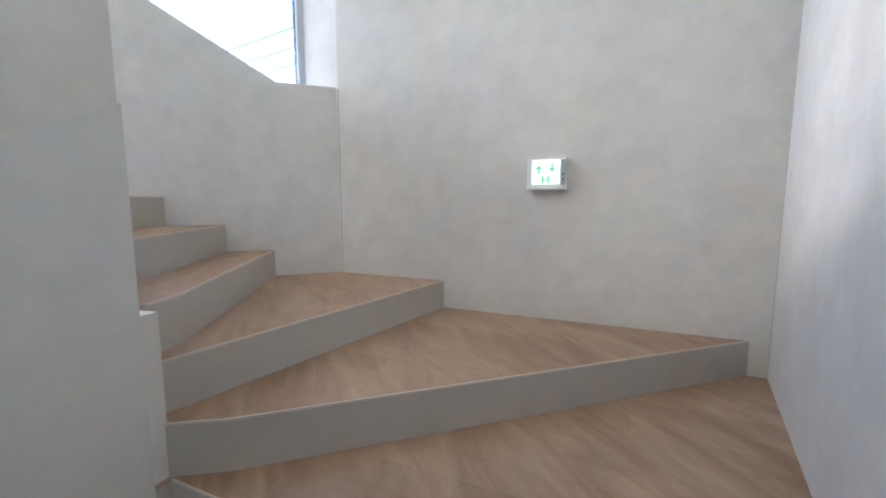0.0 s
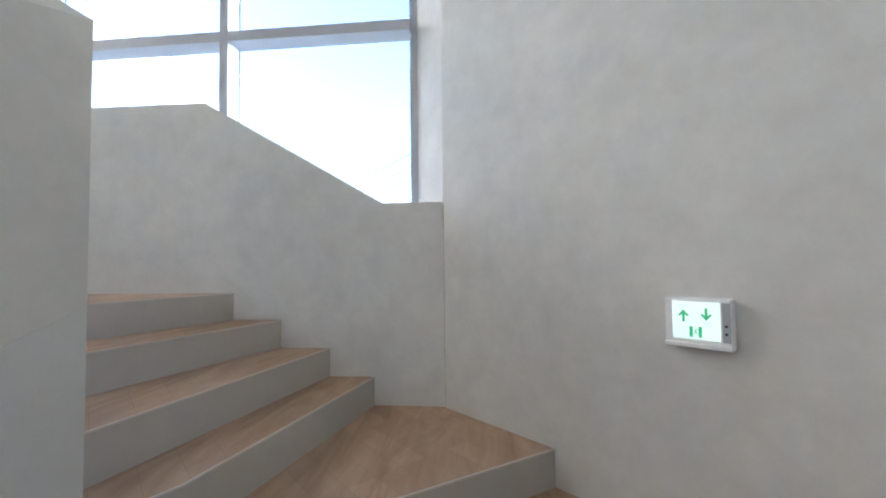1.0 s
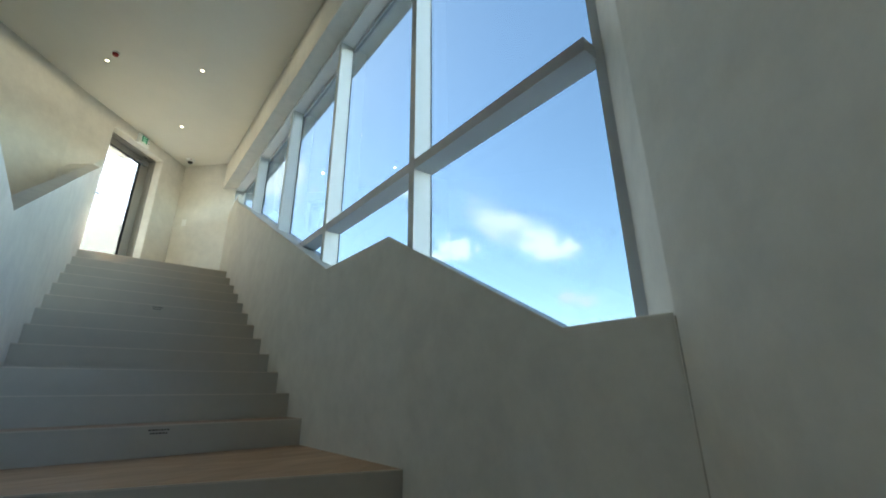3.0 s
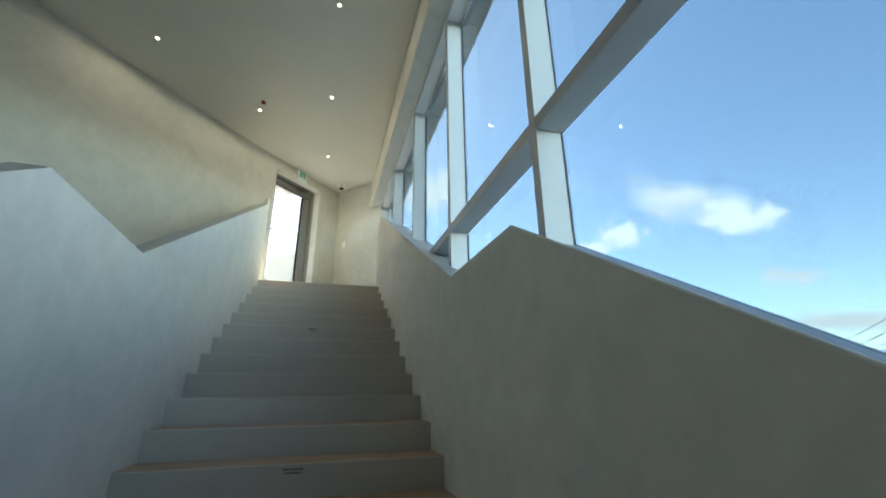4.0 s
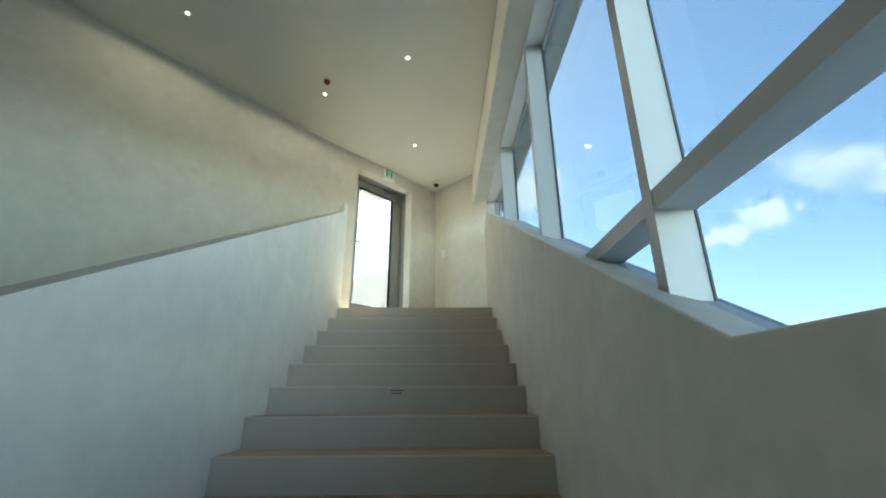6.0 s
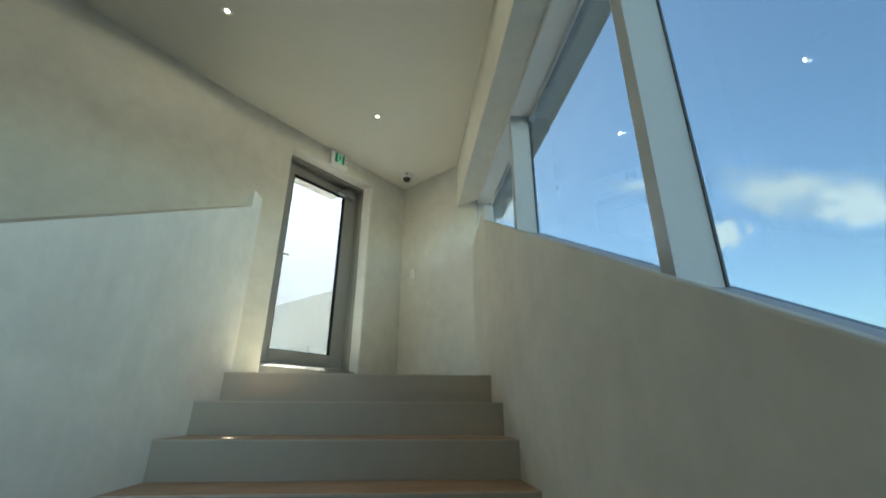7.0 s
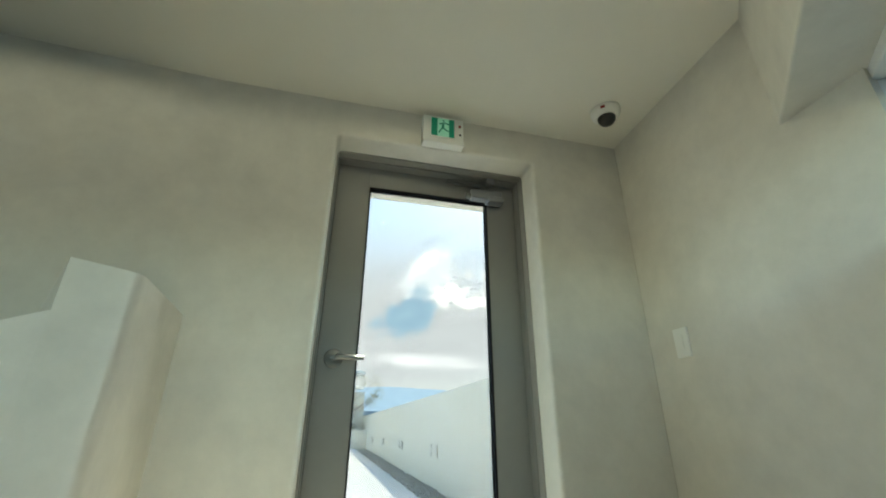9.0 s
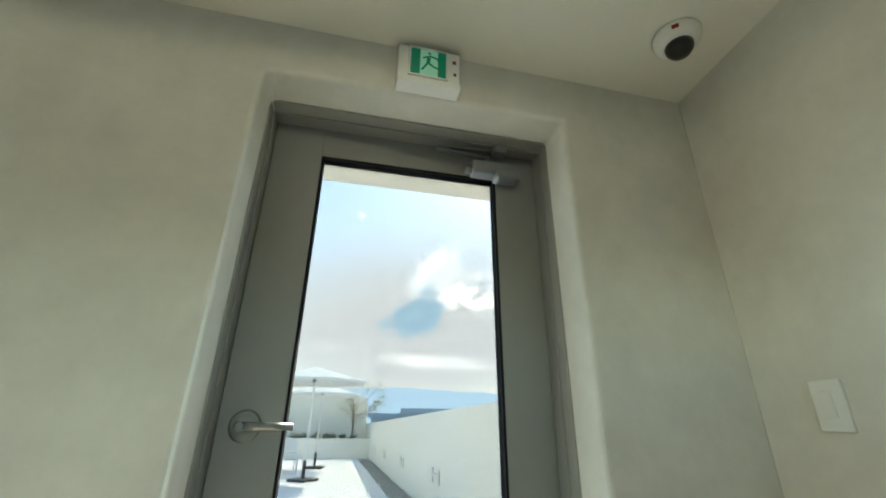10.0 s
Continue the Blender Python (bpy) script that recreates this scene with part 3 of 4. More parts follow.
# lever handle
HX, HZ = 0.104, 1.150
handle = part("handle", lathe([(0.037, 0.0), (0.041, 0.003), (0.041, 0.008), (0.0365, 0.011), (0.030, 0.0105), (0.027, 0.0125), (0.016, 0.013)], 32), M_STEEL, leaf, "brushed steel lever handle on round rose", True)
handle.matrix_local = pose(HX, SET, HZ, 90, 0, 0)
part("lever", tube([(0, 0, 0.008), (0, 0, 0.045), (0.012, 0, 0.056), (0.035, 0, 0.058), (0.08, 0, 0.056), (0.128, 0, 0.054)], [0.0115, 0.0115, 0.0125, 0.0115, 0.0105, 0.009], 14), M_STEEL, handle, "", True)
cyl = part("lock_cylinder", lathe([(0.0125, 0.044), (0.0125, 0.0645), (0.010, 0.066)], 20), M_STEEL, handle, "", True)
cyl.location = (-0.004, 0, 0)
# door closer: body on the leaf, scissor arm to a bracket under the head
closer = part("door_closer", box(0.745, 0.925, SET - 0.058, SET, 2.030, 2.085, 0.009, seg=3), M_CLOSER, leaf, "grey hydraulic door closer")
part("closer_cap", box(0.835, 0.932, SET - 0.066, SET - 0.004, 2.012, 2.050, 0.012, seg=3), M_CLOSER, closer)
part("closer_plug", lathe([(0.014, 0.0), (0.017, 0.006), (0.017, 0.030)], 18), M_STEEL, closer, "", True).matrix_local = pose(0.718, SET - 0.03, 2.050, 0, 90, 0)
part("closer_pivot", lathe([(0.016, 2.083), (0.016, 2.104), (0.011, 2.110)], 16), M_STEEL, closer).location = (0.815, SET - 0.03, 0)
arm = box(0.0, 0.218, -0.011, 0.011, -0.003, 0.003, 0.002)
part("closer_arm", arm, M_STEEL, closer).matrix_local = Matrix.Translation((0.815, SET - 0.03, 2.104)) @ pose(0, 0, 0, 0, 0, 187)
arm = box(0.0, 0.245, -0.009, 0.009, -0.003, 0.003, 0.002)
part("closer_arm", arm, M_STEEL, closer).matrix_local = Matrix.Translation((0.602, SET - 0.056, 2.112)) @ pose(0, 0, 0, 0, -6, 3)
part("closer_bracket", box(0.828, 0.878, SET - 0.075, SET - 0.03, 2.118, TOPD - 0.0185, 0.006), M_CLOSER, closer)


# ---- exit signs ----
def pictogram(bm, cx, cz, s, y):
    """A plain stick shape: bars for a door symbol."""
    for x0, z0, x1, z1, w in ((0.05, 0.62, 0.42, 0.55, 0.10), (0.42, 0.55, 0.62, 0.36, 0.10), (-0.05, 0.1, -0.35, -0.42, 0.11), (0.0, 0.1, 0.32, -0.12, 0.11), (0.32, -0.12, 0.62, -0.2, 0.09), (0.05, 0.62, -0.3, 0.42, 0.09), (0.02, 0.5, -0.03, 0.05, 0.2), (0.02, 0.78, 0.08, 0.84, 0.17)):
        a, b = Vector((x0, z0)), Vector((x1, z1))
        d = (b - a).normalized()
        n = Vector((-d.y, d.x)) * w / 2
        v = [bm.verts.new((cx + p.x * s, yy, cz + p.y * s)) for yy in (y, y + 0.0012) for p in (a - n, b - n, b + n, a + n)]
        for f in ((0, 1, 2, 3), (7, 6, 5, 4), (0, 4, 5, 1), (1, 5, 6, 2), (2, 6, 7, 3), (3, 7, 4, 0)):
            bm.faces.new([v[i] for i in f])


def sign_case(root, w, h, d):
    case = part("case", box(-w / 2, w / 2, -d, 0, -h / 2, h / 2, 0.006, seg=3), M_PLASTIC, root)
    return case


ex = door_pt(0.5285, 0)
sgn = thing("exit_sign", Matrix(((A.x, N.x, 0, ex.x), (A.y, N.y, 0, ex.y), (0, 0, 1, 5.318), (0, 0, 0, 1))), "white wall-mounted exit sign with green running pictogram panel", "exit sign")
W2, H2, T2 = 0.212, 0.165, 0.045
sign_case(sgn, W2, H2, T2)
part("base_ledge", box(-W2 / 2, W2 / 2, -T2 - 0.012, -0.002, -H2 / 2 - 0.004, -H2 / 2 + 0.022, 0.004), M_PLASTIC, sgn)
part("panel", box(-0.064, 0.056, -T2 - 0.003, -T2 + 0.002, -0.042, 0.070), M_GREEN2, sgn, "green panel")
part("panel_light", box(-0.032, 0.028, -T2 - 0.0045, -T2 - 0.003, -0.041, 0.069), M_PALE, sgn, "pale doorway on the panel")
bm = bmesh.new()
pictogram(bm, -0.004, 0.004, 0.062, -T2 - 0.0062)
part("pictogram", bm, M_GREEN2, sgn)
for b in ((-0.070, 0.062, 0.070, 0.077), (-0.070, 0.062, -0.049, -0.042), (-0.071, -0.064, -0.049, 0.077), (0.056, 0.063, -0.049, 0.077)):
    part("bezel", box(b[0], b[1], -T2 - 0.006, -T2 + 0.002, b[2], b[3], 0.002), M_PLASTIC, sgn)
part("test_button", box(0.083, 0.092, -T2 - 0.003, -T2 + 0.002, -0.02, -0.01), M_DARK, sgn)
part("indicator", box(0.080, 0.092, -T2 - 0.002, -T2 + 0.002, 0.032, 0.045), M_RED, sgn)

en = Vector((ed.y, -ed.x))              # into the wall
mid = Vector((2.152, -0.823))
mid = SEAM + ed * ((mid - SEAM).dot(ed))
ev2 = -ed                               # picture right runs away from the seam
sg = thing("exit_sign", Matrix(((ev2.x, en.x, 0, mid.x), (ev2.y, en.y, 0, mid.y), (0, 0, 1, 0.972), (0, 0, 0, 1))), "lit white exit sign with green up and down arrows on plaster", "exit sign")
W1, H1, T1 = 0.205, 0.165, 0.045
sign_case(sg, W1, H1, T1)
part("base_ledge", box(-W1 / 2, W1 / 2, -T1 - 0.008, -0.002, -H1 / 2 - 0.004, -H1 / 2 + 0.012, 0.003), M_PLASTIC, sg)
part("panel", box(-0.076, 0.070, -T1 - 0.003, -T1 + 0.002, -0.058, 0.070), M_SIGNLIT, sg, "lit white panel")


def arrow(up, cx, cz):
    f = 1 if up else -1
    bm = bmesh.new()
    y = -T1 - 0.0042
    for poly in ([(-0.004, -0.020), (0.004, -0.020), (0.004, 0.012), (-0.004, 0.012)], [(-0.017, 0.002), (0, 0.022), (0.017, 0.002), (0.012, -0.001), (0.0, 0.010), (-0.012, -0.001)]):
        v0 = [bm.verts.new((cx + x, y, cz + z * f)) for x, z in poly]
        v1 = [bm.verts.new((cx + x, y + 0.0012, cz + z * f)) for x, z in poly]
        bm.faces.new(v0)
        bm.faces.new(v1[::-1])
        for i in range(len(poly)):
            j = (i + 1) % len(poly)
            bm.faces.new((v0[i], v1[i], v1[j], v0[j]))
    return bm


part("arrow", arrow(True, -0.040, 0.020), M_GREEN, sg, "green up arrow")
part("arrow", arrow(False, 0.030, 0.030), M_GREEN, sg, "green down arrow")
part("print_block", box(-0.055, -0.030, -T1 - 0.0042, -T1 - 0.003, 0.048, 0.060), M_FAINT, sg)
part("print_block", box(0.020, 0.045, -T1 - 0.0042, -T1 - 0.003, -0.010, 0.004), M_FAINT, sg)
bm = bmesh.new()
for x0, x1 in ((-0.022, -0.012), (0.006, 0.016)):
    box(x0, x1, -T1 - 0.0042, -T1 - 0.003, -0.050, -0.014, bm=bm)
part("door_symbol", bm, M_GREEN, sg)
bm = bmesh.new()
pictogram(bm, -0.003, -0.035, 0.018, -T1 - 0.0045)
part("pictogram", bm, M_GREEN, sg)
for z in (-0.032, -0.006):
    part("test_button", box(0.083, 0.091, -T1 - 0.003, -T1 + 0.002, z - 0.004, z + 0.004), M_DARK, sg)
part("side_panel", box(0.076, 0.0985, -T1 - 0.0015, -T1 + 0.003, -0.06, 0.07), M_SHADE, sg)

# ---- switch, camera dome, lamps, detector ----
sp = CORN + sw * 0.211
swt = thing("light_switch", Matrix(((sw.x, so.x / 0.22, 0, sp.x), (sw.y, so.y / 0.22, 0, sp.y), (0, 0, 1, 4.273), (0, 0, 0, 1))), "white plastic wall switch with one rocker", "light switch")
part("plate", box(-0.040, 0.040, -0.011, 0, -0.062, 0.062, 0.003), M_PLASTIC, swt)
part("rocker", box(-0.014, 0.014, -0.015, -0.010, -0.030, 0.034, 0.002), M_PLASTIC, swt)

dome = thing("dome_camera", pose(2.48, 7.765, ZC), "white ceiling dome camera with dark lens", "security camera")
part("housing", lathe([(0.073, 0.0), (0.073, -0.016), (0.067, -0.032), (0.056, -0.043), (0.046, -0.046)], 36), M_PLASTIC, dome, "", True)
part("lens_bubble", lathe([(0.044, -0.045), (0.042, -0.060), (0.033, -0.075), (0.018, -0.084), (0.003, -0.086)], 28), M_DARK, dome, "glossy dark dome", True)
part("badge", box(-0.010, 0.010, -0.0725, -0.066, -0.029, -0.017), M_RED, dome)

lampr = [(0.252, 4.617), (1.217, 5.685), (2.208, 5.139), (2.193, 6.716), (2.24, 3.62)]
lamp = thing("ceiling_spotlight", pose(lampr[0][0], lampr[0][1], ZC), "small round recessed ceiling spotlight, switched on", "spotlight", "ceiling spotlights")
part("trim_ring", lathe([(0.0155, 0.002), (0.034, 0.002), (0.036, -0.002), (0.030, -0.005), (0.017, -0.003)], 24), M_PLASTIC, lamp, "", True)
part("lens", lathe([(0.016, -0.001), (0.016, -0.0035), (0.009, -0.0045)], 20), M_LAMP, lamp, "glowing warm lens")
for x, y in lampr[1:]:
    copy_thing(lamp, pose(x, y, ZC))
for x, y in lampr:
    ld_ = bpy.data.lights.new("spotlight_beam", "SPOT")
    ld_.energy = LAMP_W
    ld_.spot_size, ld_.spot_blend = radians(178), 0.2
    ld_.shadow_soft_size = 0.01
    ld_.color = (1.0, 0.88, 0.70)
    new("spotlight_beam", ld_).matrix_world = pose(x, y, ZC - 0.02)
det = thing("smoke_detector", pose(1.298, 5.465, ZC), "small dark red ceiling fire detector", "fire detector")
part("base_plate", lathe([(0.042, 0.0), (0.042, -0.008), (0.036, -0.012)], 24), M_PLASTIC, det, "", True)
part("sensor", lathe([(0.032, -0.011), (0.032, -0.034), (0.022, -0.046), (0.006, -0.048)], 24), M_RED, det, "dark red sensor", True)

# ---- terrace beyond the door ----
TZ = 3.03


def yard(s, w):
    """Plan point on the terrace: s across, w away from the door wall."""
    return door_pt(s - 0.016 * w, w)


def terr(s, w, z=TZ):
    p = yard(s, w)
    return Vector((p.x, p.y, z))


def terr_slab(s0, s1, w0, w1, z0, z1, bm=None):
    return slab([yard(s0, w0), yard(s1, w0), yard(s1, w1), yard(s0, w1)], z0, z1, bm)


pav = link("pavement", terr_slab(-7, 1.46, DT, 16.0, TZ - 0.3, TZ), M_PAVE)
tagged(pav, "pale sunlit terrace paving", "pavement", kind="structure")
grv = link("ground_gravel", terr_slab(1.46, 1.86, DT, 16.0, TZ - 0.3, TZ - 0.02), M_GRAVEL)
tagged(grv, "strip of grey gravel along the terrace wall", "gravel", kind="structure")
stones = bmesh.new()
rs = random.Random(4)
for i in range(1100):
    s, w = rs.uniform(1.47, 1.85), rs.uniform(1.0, 15.9)
    r = rs.uniform(0.018, 0.045)
    p = terr(s, w, TZ - 0.02 + r * 0.25)
    m = Matrix.Translation(p) @ Euler((rs.random() * 3, rs.random() * 3, rs.random() * 3)).to_matrix().to_4x4() @ Matrix.Diagonal((r, r * rs.uniform(0.6, 1), r * rs.uniform(0.4, 0.7), 1))
    vs = [m @ Vector(v) for v in ((1, 0, 0), (-1, 0, 0), (0, 1, 0), (0, -1, 0), (0, 0, 1), (0, 0, -1))]
    vv = [stones.verts.new(v) for v in vs]
    for a, b in ((0, 2), (2, 1), (1, 3), (3, 0)):
        stones.faces.new((vv[a], vv[b], vv[4]))
        stones.faces.new((vv[b], vv[a], vv[5]))
st = link("gravel_stones", stones, M_GRAVEL)
tagged(st, "loose grey gravel stones beside the terrace", "gravel", kind="stuff")
tw = link("wall_terrace", terr_slab(1.86, 2.08, DT, 18.2, TZ - 0.3, [4.46, 4.46, 4.20, 4.20]), M_OUTWALL)
tagged(tw, "long cream plastered terrace parapet wall", "wall", kind="structure")
fw = link("wall_far", terr_slab(-8, 1.84, 18.0, 18.2, TZ - 0.3, 5.2), M_OUTWALL)
tagged(fw, "white plastered wall behind the planter", "wall", kind="structure")
# H-shaped recessed wall lights
for i, w in enumerate((2.3, 5.4, 8.4, 11.4, 14.0)):
    p = terr(1.86, w, 3.62 - 0.014 * w)
    hl = thing("wall_light", Matrix(((N.x, -A.x, 0, p.x), (N.y, -A.y, 0, p.y), (0, 0, 1, p.z), (0, 0, 0, 1))), "small grey H-shaped light fitting on the terrace wall", "wall light", "terrace wall lights")
    for x0, x1 in ((-0.26, -0.14), (0.14, 0.26)):
        part("bar", box(x0, x1, 0.0, 0.02, -0.09, 0.09, 0.004), M_FITTING, hl)
    part("cross_bar", box(-0.14, 0.14, 0.0, 0.016, -0.03, 0.03), M_FITTING, hl)
# planter
plant = link("planter_wall", terr_slab(-8, 1.858, 16.0, 16.2, TZ - 0.2, 3.69), M_OUTWALL)
tagged(plant, "low white plastered planter wall", "planter", kind="structure")
soil = link("planter_soil", terr_slab(-8, 1.858, 16.2, 18.0, TZ - 0.2, 3.58), M_SOIL)
tagged(soil, "dark planter soil", "soil", kind="structure")


def leaf_cloud(bm, centre, radius, count, size, rnd, flat=1.0):
    for i in range(count):
        d = Vector((rnd.gauss(0, 1), rnd.gauss(0, 1), rnd.gauss(0, 1) * flat))
        d = d.normalized() * radius * rnd.random() ** 0.45
        m = Matrix.Translation(Vector(centre) + d) @ Euler((rnd.random() * 6, rnd.random() * 6, rnd.random() * 6)).to_matrix().to_4x4()
        s = size * rnd.uniform(0.6, 1.3)
        v = [bm.verts.new(m @ Vector(q)) for q in ((0, -s, 0), (s * 0.45, 0, s * 0.12), (0, s, 0), (-s * 0.45, 0, s * 0.12))]
        bm.faces.new(v)


rt = random.Random(11)
tb = terr(1.20, 16.8, 3.58)
tree = thing("tree", Matrix.Translation(tb), "slender young tree with sparse yellow-orange leaves in planter", "tree")
tbm = bmesh.new()
tube([(0, 0, 0), (0.04, 0.02, 0.4), (0.0, 0.05, 0.8), (-0.06, 0.05, 1.35)], [0.035, 0.03, 0.025, 0.02], 7, tbm)
tips = []
for i in range(15):
    z = 0.4 + 0.06 * i
    a = rt.uniform(0, 6.28)
    r = rt.uniform(0.4, 0.95)
    tip = Vector((math.cos(a) * r + A.x * 0.3, math.sin(a) * r + A.y * 0.3, z + rt.uniform(0.4, 1.0)))
    base = Vector((0.0, 0.03, z))
    midp = base.lerp(tip, 0.5) + Vector((0, 0, -0.06))
    tube([base, midp, tip], [0.014, 0.010, 0.004], 5, tbm)
    tips += [tip, midp.lerp(tip, 0.6)]
part("trunk", tbm, M_BARK, tree)
cbm = bmesh.new()
for tp in tips:
    leaf_cloud(cbm, tp, 0.24, 26, 0.036, rt)
part("crown", cbm, M_LEAF, tree)
for i in range(11):
    s = -2.4 + i * 0.37 + rt.uniform(-0.1, 0.1)
    p = terr(s, 16.45 + rt.uniform(0, 0.25), 3.58)
    sh = thing("shrub", Matrix.Translation(p), "low dark green shrub in the planter", "shrub", "planter shrubs")
    sb = bmesh.new()
    leaf_cloud(sb, (0, 0, 0.14), rt.uniform(0.14, 0.24), 160, 0.035, rt, 0.8)
    part("foliage", sb, M_SHRUB, sh)
    stb = bmesh.new()
    for j in range(4):
        tube([(0, 0, -0.02), (rt.uniform(-0.1, 0.1), rt.uniform(-0.1, 0.1), 0.2)], 0.006, 5, stb)
    part("stem", stb, M_BARK, sh)


# umbrellas
def umbrella(m, label, hub_z, rim_z):
    e = thing("parasol", m, label, "parasol", "terrace parasols")
    part("base_plate", box(-0.24, 0.24, -0.24, 0.24, 0.0, 0.055, 0.008), M_BASE, e, "dark heavy base slab")
    part("runner", lathe([(0.045, rim_z - 0.02), (0.045, rim_z + 0.12), (0.03, rim_z + 0.13)], 14), M_BASE, e, "dark runner hub")
    part("base_tube", lathe([(0.04, 0.06), (0.04, 0.38), (0.034, 0.40)], 14), M_BASE, e)
    part("pole", lathe([(0.026, 0.3), (0.026, hub_z)], 12), M_POLE, e)
    bm = bmesh.new()
    n, R = 8, 1.28
    hub = bm.verts.new((0, 0, hub_z))
    hub2 = bm.verts.new((0, 0, hub_z - 0.015))
    rim, rim2, low = [], [], []
    for i in range(n):
        a = 2 * math.pi * i / n + 0.2
        rim.append(bm.verts.new((R * math.cos(a), R * math.sin(a), rim_z)))
        rim2.append(bm.verts.new((0.99 * R * math.cos(a), 0.99 * R * math.sin(a), rim_z - 0.008)))
        low.append(bm.verts.new((R * math.cos(a), R * math.sin(a), rim_z - 0.055)))
    for i in range(n):
        j = (i + 1) % n
        bm.faces.new((hub, rim[i], rim[j]))
        bm.faces.new((hub2, rim2[j], rim2[i]))
        bm.faces.new((rim[i], low[i], low[j], rim[j]))
        bm.faces.new((rim2[j], low[j], low[i], rim2[i]))
    can = part("canopy", bm, M_FABRIC, e, "white fabric canopy with hanging edge")
    for i in range(n):
        a = 2 * math.pi * i / n + 0.2
        part("rib", tube([(0, 0, hub_z - 0.03), (R * 0.97 * math.cos(a), R * 0.97 * math.sin(a), rim_z - 0.02)], 0.008, 5), M_POLE, can)
    return e


u1 = terr(-0.11, 9.75)
u2 = terr(0.05, 12.64)
umbrella(Matrix.Translation(u1) @ pose(0, 0, 0, 0, 0, 12), "open white parasol on a dark base, on the terrace", 2.44, 2.10)
umbrella(Matrix.Translation(u2) @ pose(0, 0, 0, 0, 0, 40), "second open white parasol, farther along the terrace", 2.28, 1.97)


def terrace_chair(m):
    e = thing("terrace_chair", m, "white metal terrace chair under the parasols", "chair", "terrace chairs")
    part("seat", box(-0.23, 0.23, -0.23, 0.23, 0.42, 0.45, 0.006), M_POLE, e)
    for x in (-0.21, 0.21):
        for y in (-0.21, 0.21):
            part("leg", box(x - 0.018, x + 0.018, y - 0.018, y + 0.018, 0, 0.78 if y > 0 else 0.42), M_POLE, e)
    part("backrest", box(-0.21, 0.21, 0.195, 0.22, 0.52, 0.78, 0.005), M_POLE, e)
    return e


ch = terrace_chair(Matrix.Translation(terr(-0.62, 11.6)) @ pose(0, 0, 0, 0, 0, 60))
copy_thing(ch, Matrix.Translation(terr(-1.2, 13.2)) @ pose(0, 0, 0, 0, 0, 35))
tt = terr(-1.35, 12.2)
tbl = thing("terrace_table", Matrix.Translation(tt), "white square terrace table", "table")
part("tabletop", box(-0.4, 0.4, -0.4, 0.4, 0.70, 0.74, 0.006), M_POLE, tbl)
for x in (-0.35, 0.35):
    for y in (-0.35, 0.35):
        part("leg", box(x - 0.02, x + 0.02, y - 0.02, y + 0.02, 0, 0.70), M_POLE, tbl)

# eave above the door outside
eave = link("roof_eave", terr_slab(-4, 1.26, DT + 0.005, 1.035, 5.48, 5.68), M_OUTWALL)
tagged(eave, "white soffit of the roof edge above the door", "eave", kind="structure")

# ---- distance ----
gnd = bmesh.new()
ring = 24
c = gnd.verts.new((0, 0, -9))
outer = [gnd.verts.new((4000 * math.cos(2 * math.pi * i / ring), 4000 * math.sin(2 * math.pi * i / ring), -9)) for i in range(ring)]
for i in range(ring):
    gnd.faces.new((c, outer[i], outer[(i + 1) % ring]))
ground = link("ground", gnd, M_GROUND)
tagged(ground, "distant flat ground far below the terrace", "ground", kind="structure")
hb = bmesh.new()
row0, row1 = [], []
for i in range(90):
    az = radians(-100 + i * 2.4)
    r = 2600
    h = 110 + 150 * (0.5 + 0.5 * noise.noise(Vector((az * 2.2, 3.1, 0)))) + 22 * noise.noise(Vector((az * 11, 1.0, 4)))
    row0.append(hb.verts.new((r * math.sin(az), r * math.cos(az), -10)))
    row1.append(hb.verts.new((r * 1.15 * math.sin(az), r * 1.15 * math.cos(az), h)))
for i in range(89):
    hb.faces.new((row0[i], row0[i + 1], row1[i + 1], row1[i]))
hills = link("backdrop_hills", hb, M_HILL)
tagged(hills, "distant hills with blue haze put into their glow", "hills", kind="structure")


def far_roof(az, dist, wid, hgt, z):
    a = radians(az)
    p = Vector((dist * math.sin(a), dist * math.cos(a), z))
    m = Matrix.Translation(p) @ pose(0, 0, 0, 0, 0, -az)
    e = thing("far_building", m, "distant low flat-roofed building coloured blue-grey by haze", "building", "far buildings")
    part("wall", box(-wid / 2, wid / 2, 0, 12, -z - 9, hgt - 0.8), M_ROOF, e)
    part("roof", box(-wid / 2 - 0.6, wid / 2 + 0.6, -0.6, 12.6, hgt - 0.8, hgt), M_ROOF, e)


far_roof(-31.0, 80, 8, 3.6, 3.0)
far_roof(-35.8, 90, 8, 3.0, 3.0)

# street lamp seen above the sill
slp = thing("street_lamp", pose(20.3, 2.06, -9), "curved grey street lamp beyond the window", "street lamp")
part("post", tube([(0, 0, 0), (0, 0, 13.6), (0, 0.08, 14.3), (0, 0.22, 14.75), (0, 0.42, 14.95)], [0.10, 0.06, 0.05, 0.045, 0.04], 8), M_METALPOST, slp)
part("lamp_head", box(-0.1, 0.1, 0.36, 0.72, 14.9, 15.02, 0.03), M_METALPOST, slp)
pole = thing("utility_pole", pose(52.7, 33.2, -9), "grey utility pole with three sagging cables", "utility pole")
part("post", lathe([(0.18, 0.0), (0.12, 14.5)], 12), M_METALPOST, pole)
part("crossarm", box(-0.9, 0.9, -0.06, 0.06, 13.6, 13.75), M_METALPOST, pole)
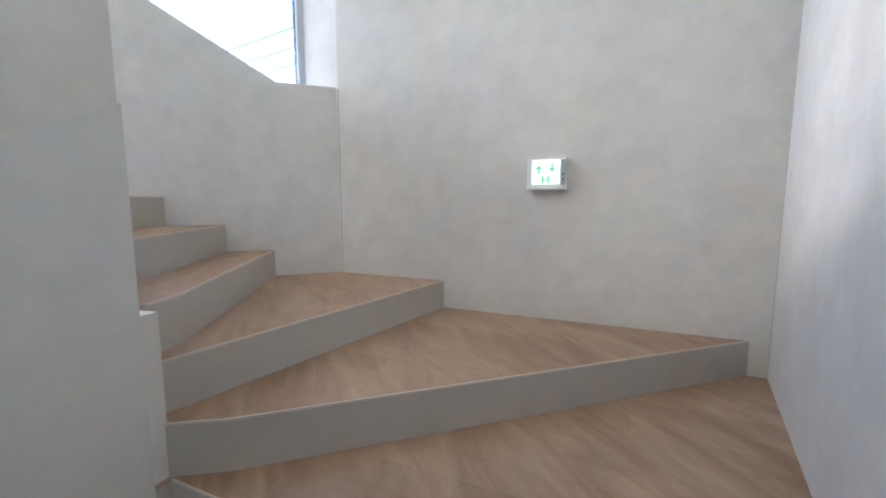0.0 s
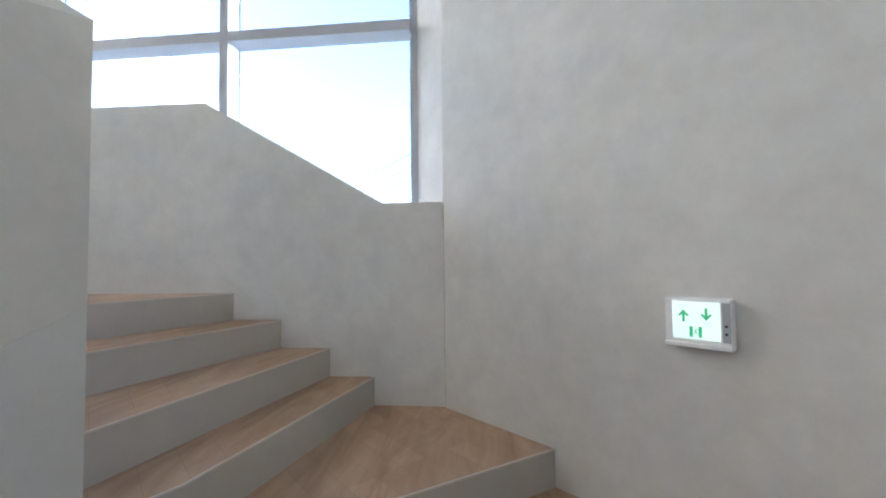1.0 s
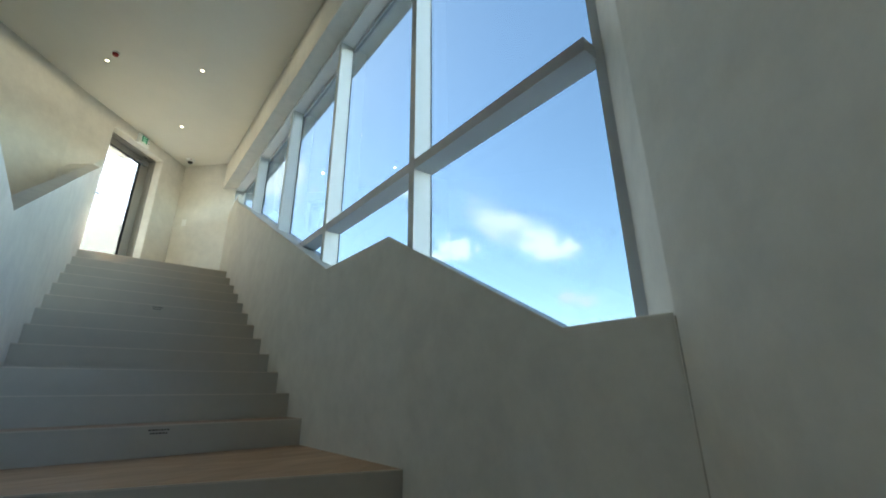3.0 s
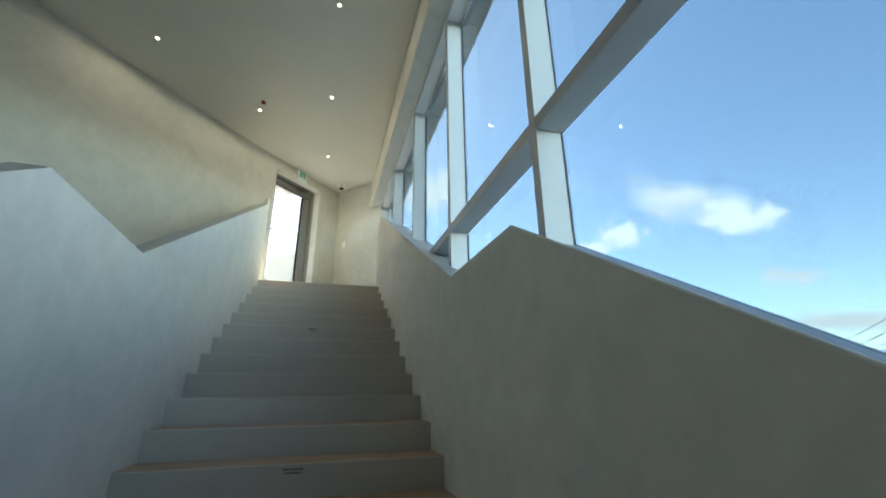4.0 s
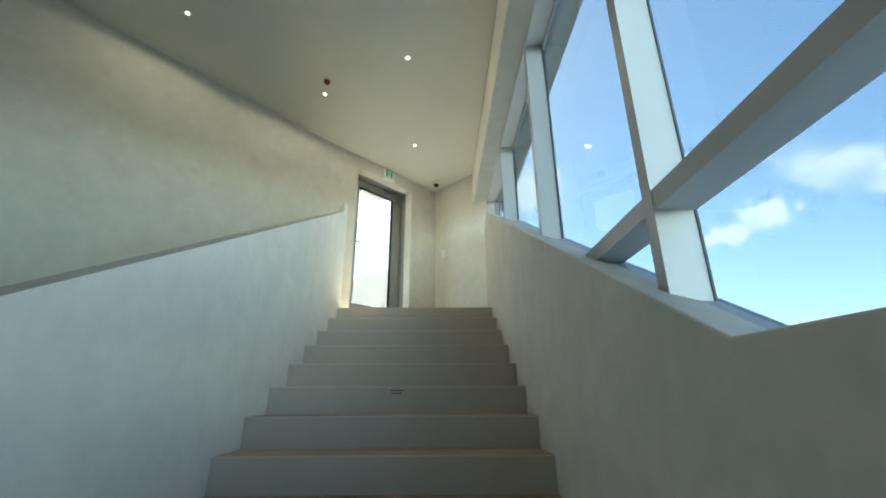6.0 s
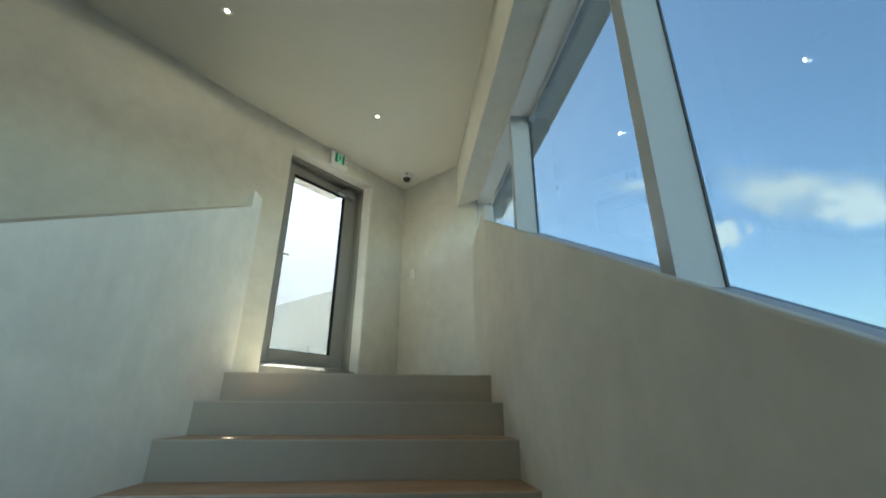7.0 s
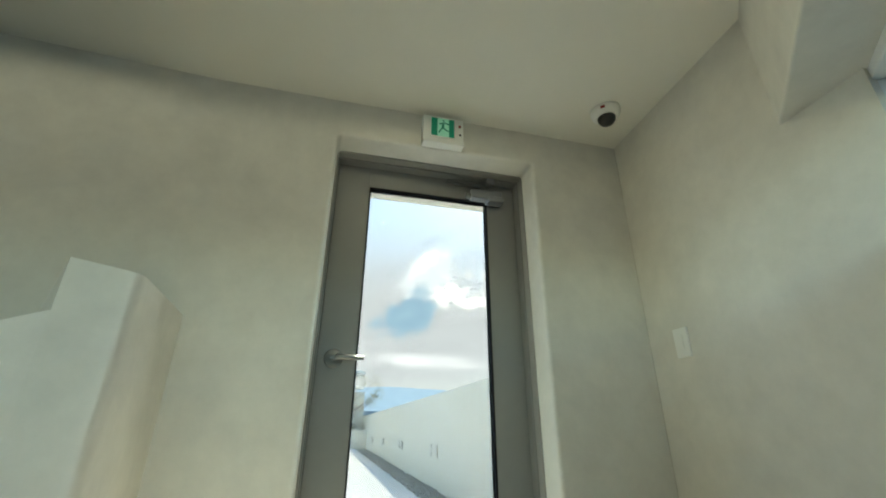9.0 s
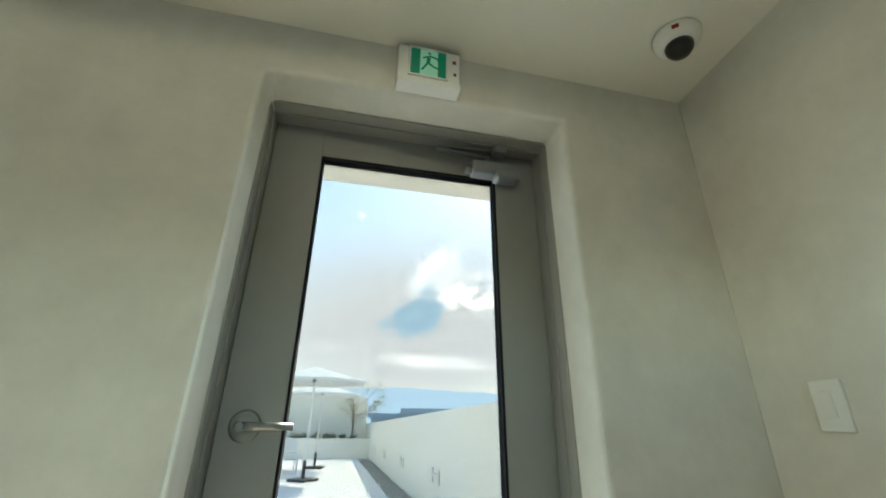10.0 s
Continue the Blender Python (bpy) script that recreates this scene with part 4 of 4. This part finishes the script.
for dz, dx in ((0.0, 0.0), (-0.55, 0.6), (-1.05, 1.2)):
    pts = []
    for i in range(13):
        f = i / 12
        pts.append((dx - 46 * f, -45 * f, 13.7 + dz + 4.6 * f - 2.2 * f * (1 - f)))
    part("cable", tube(pts, 0.022, 5), M_BASE, pole, "thin dark cable")


def cloud_mat(name, color, strength, soft, seed, scale=2.2):
    m = bpy.data.materials.new(name)
    m.use_nodes = True
    nt = m.node_tree
    nt.nodes.remove(nt.nodes["Principled BSDF"])
    tc = nt.nodes.new("ShaderNodeTexCoord")
    ln = nt.nodes.new("ShaderNodeVectorMath")
    ln.operation = "LENGTH"
    mp = nt.nodes.new("ShaderNodeMapping")
    mp.inputs["Location"].default_value = (seed, seed * 0.37, 0)
    mp.inputs["Scale"].default_value = (scale, scale * 0.6, 1)
    n = nt.nodes.new("ShaderNodeTexNoise")
    n.inputs["Scale"].default_value = 1.0
    n.inputs["Detail"].default_value = 9
    n.inputs["Roughness"].default_value = 0.55
    nt.links.new(tc.outputs["Object"], ln.inputs[0])
    nt.links.new(tc.outputs["Object"], mp.inputs["Vector"])
    nt.links.new(mp.outputs[0], n.inputs["Vector"])
    sub = nt.nodes.new("ShaderNodeMath")
    sub.operation = "MULTIPLY_ADD"
    sub.inputs[1].default_value = -0.62
    nt.links.new(ln.outputs["Value"], sub.inputs[0])
    nt.links.new(n.outputs["Fac"], sub.inputs[2])
    mr = nt.nodes.new("ShaderNodeMapRange")
    mr.interpolation_type = "SMOOTHSTEP"
    mr.inputs["From Min"].default_value = 0.08
    mr.inputs["From Max"].default_value = 0.08 + soft
    nt.links.new(sub.outputs[0], mr.inputs["Value"])
    n2 = nt.nodes.new("ShaderNodeTexNoise")
    n2.inputs["Scale"].default_value = 3.0
    n2.inputs["Detail"].default_value = 5
    nt.links.new(mp.outputs[0], n2.inputs["Vector"])
    # soft grey shading mixed into the glow colour
    mix = nt.nodes.new("ShaderNodeMix")
    mix.data_type = "RGBA"
    mix.inputs["A"].default_value = (*[c * 0.72 for c in color[:2]], color[2] * 0.82, 1)
    mix.inputs["B"].default_value = (*color, 1)
    nt.links.new(n2.outputs["Fac"], mix.inputs["Factor"])
    em = nt.nodes.new("ShaderNodeEmission")
    em.inputs["Strength"].default_value = strength
    nt.links.new(mix.outputs["Result"], em.inputs["Color"])
    tr = nt.nodes.new("ShaderNodeBsdfTransparent")
    mx = nt.nodes.new("ShaderNodeMixShader")
    nt.links.new(mr.outputs[0], mx.inputs[0])
    nt.links.new(tr.outputs[0], mx.inputs[1])
    nt.links.new(em.outputs[0], mx.inputs[2])
    nt.links.new(mx.outputs[0], nt.nodes["Material Output"].inputs["Surface"])
    return m


def cloud(az, el, wid, hgt, color, strength, soft, seed, tilt=0.0, dist=2200, scale=2.2):
    """A far glowing patch of cloud or haze: width and height in degrees."""
    a, e = radians(az), radians(el)
    d = Vector((math.sin(a) * math.cos(e), math.cos(a) * math.cos(e), math.sin(e)))
    bm = bmesh.new()
    v = [bm.verts.new(p) for p in ((-1, -1, 0), (1, -1, 0), (1, 1, 0), (-1, 1, 0))]
    bm.faces.new(v)
    ob = link("backdrop_sky_patch", bm, cloud_mat("cloud", color, strength, soft, seed, scale))
    base = Vector((2.4, 3.5, 2.5))
    m = look(base + d * dist, base, tilt)
    ob.matrix_world = m @ Matrix.Diagonal((dist * math.tan(radians(wid / 2)), dist * math.tan(radians(hgt / 2)), 1, 1))
    tagged(ob, "soft glowing patch of sky backdrop, cloud or haze", "cloud", kind="structure")


# broad glowing haze veil laid over the bright sky beyond the door
cloud(-36, 12, 126, 80, (0.90, 0.94, 1.05), 0.49, 0.26, 0.4, 0.0, 3400, 0.35)
for c in CLOUDS:
    cloud(*c)
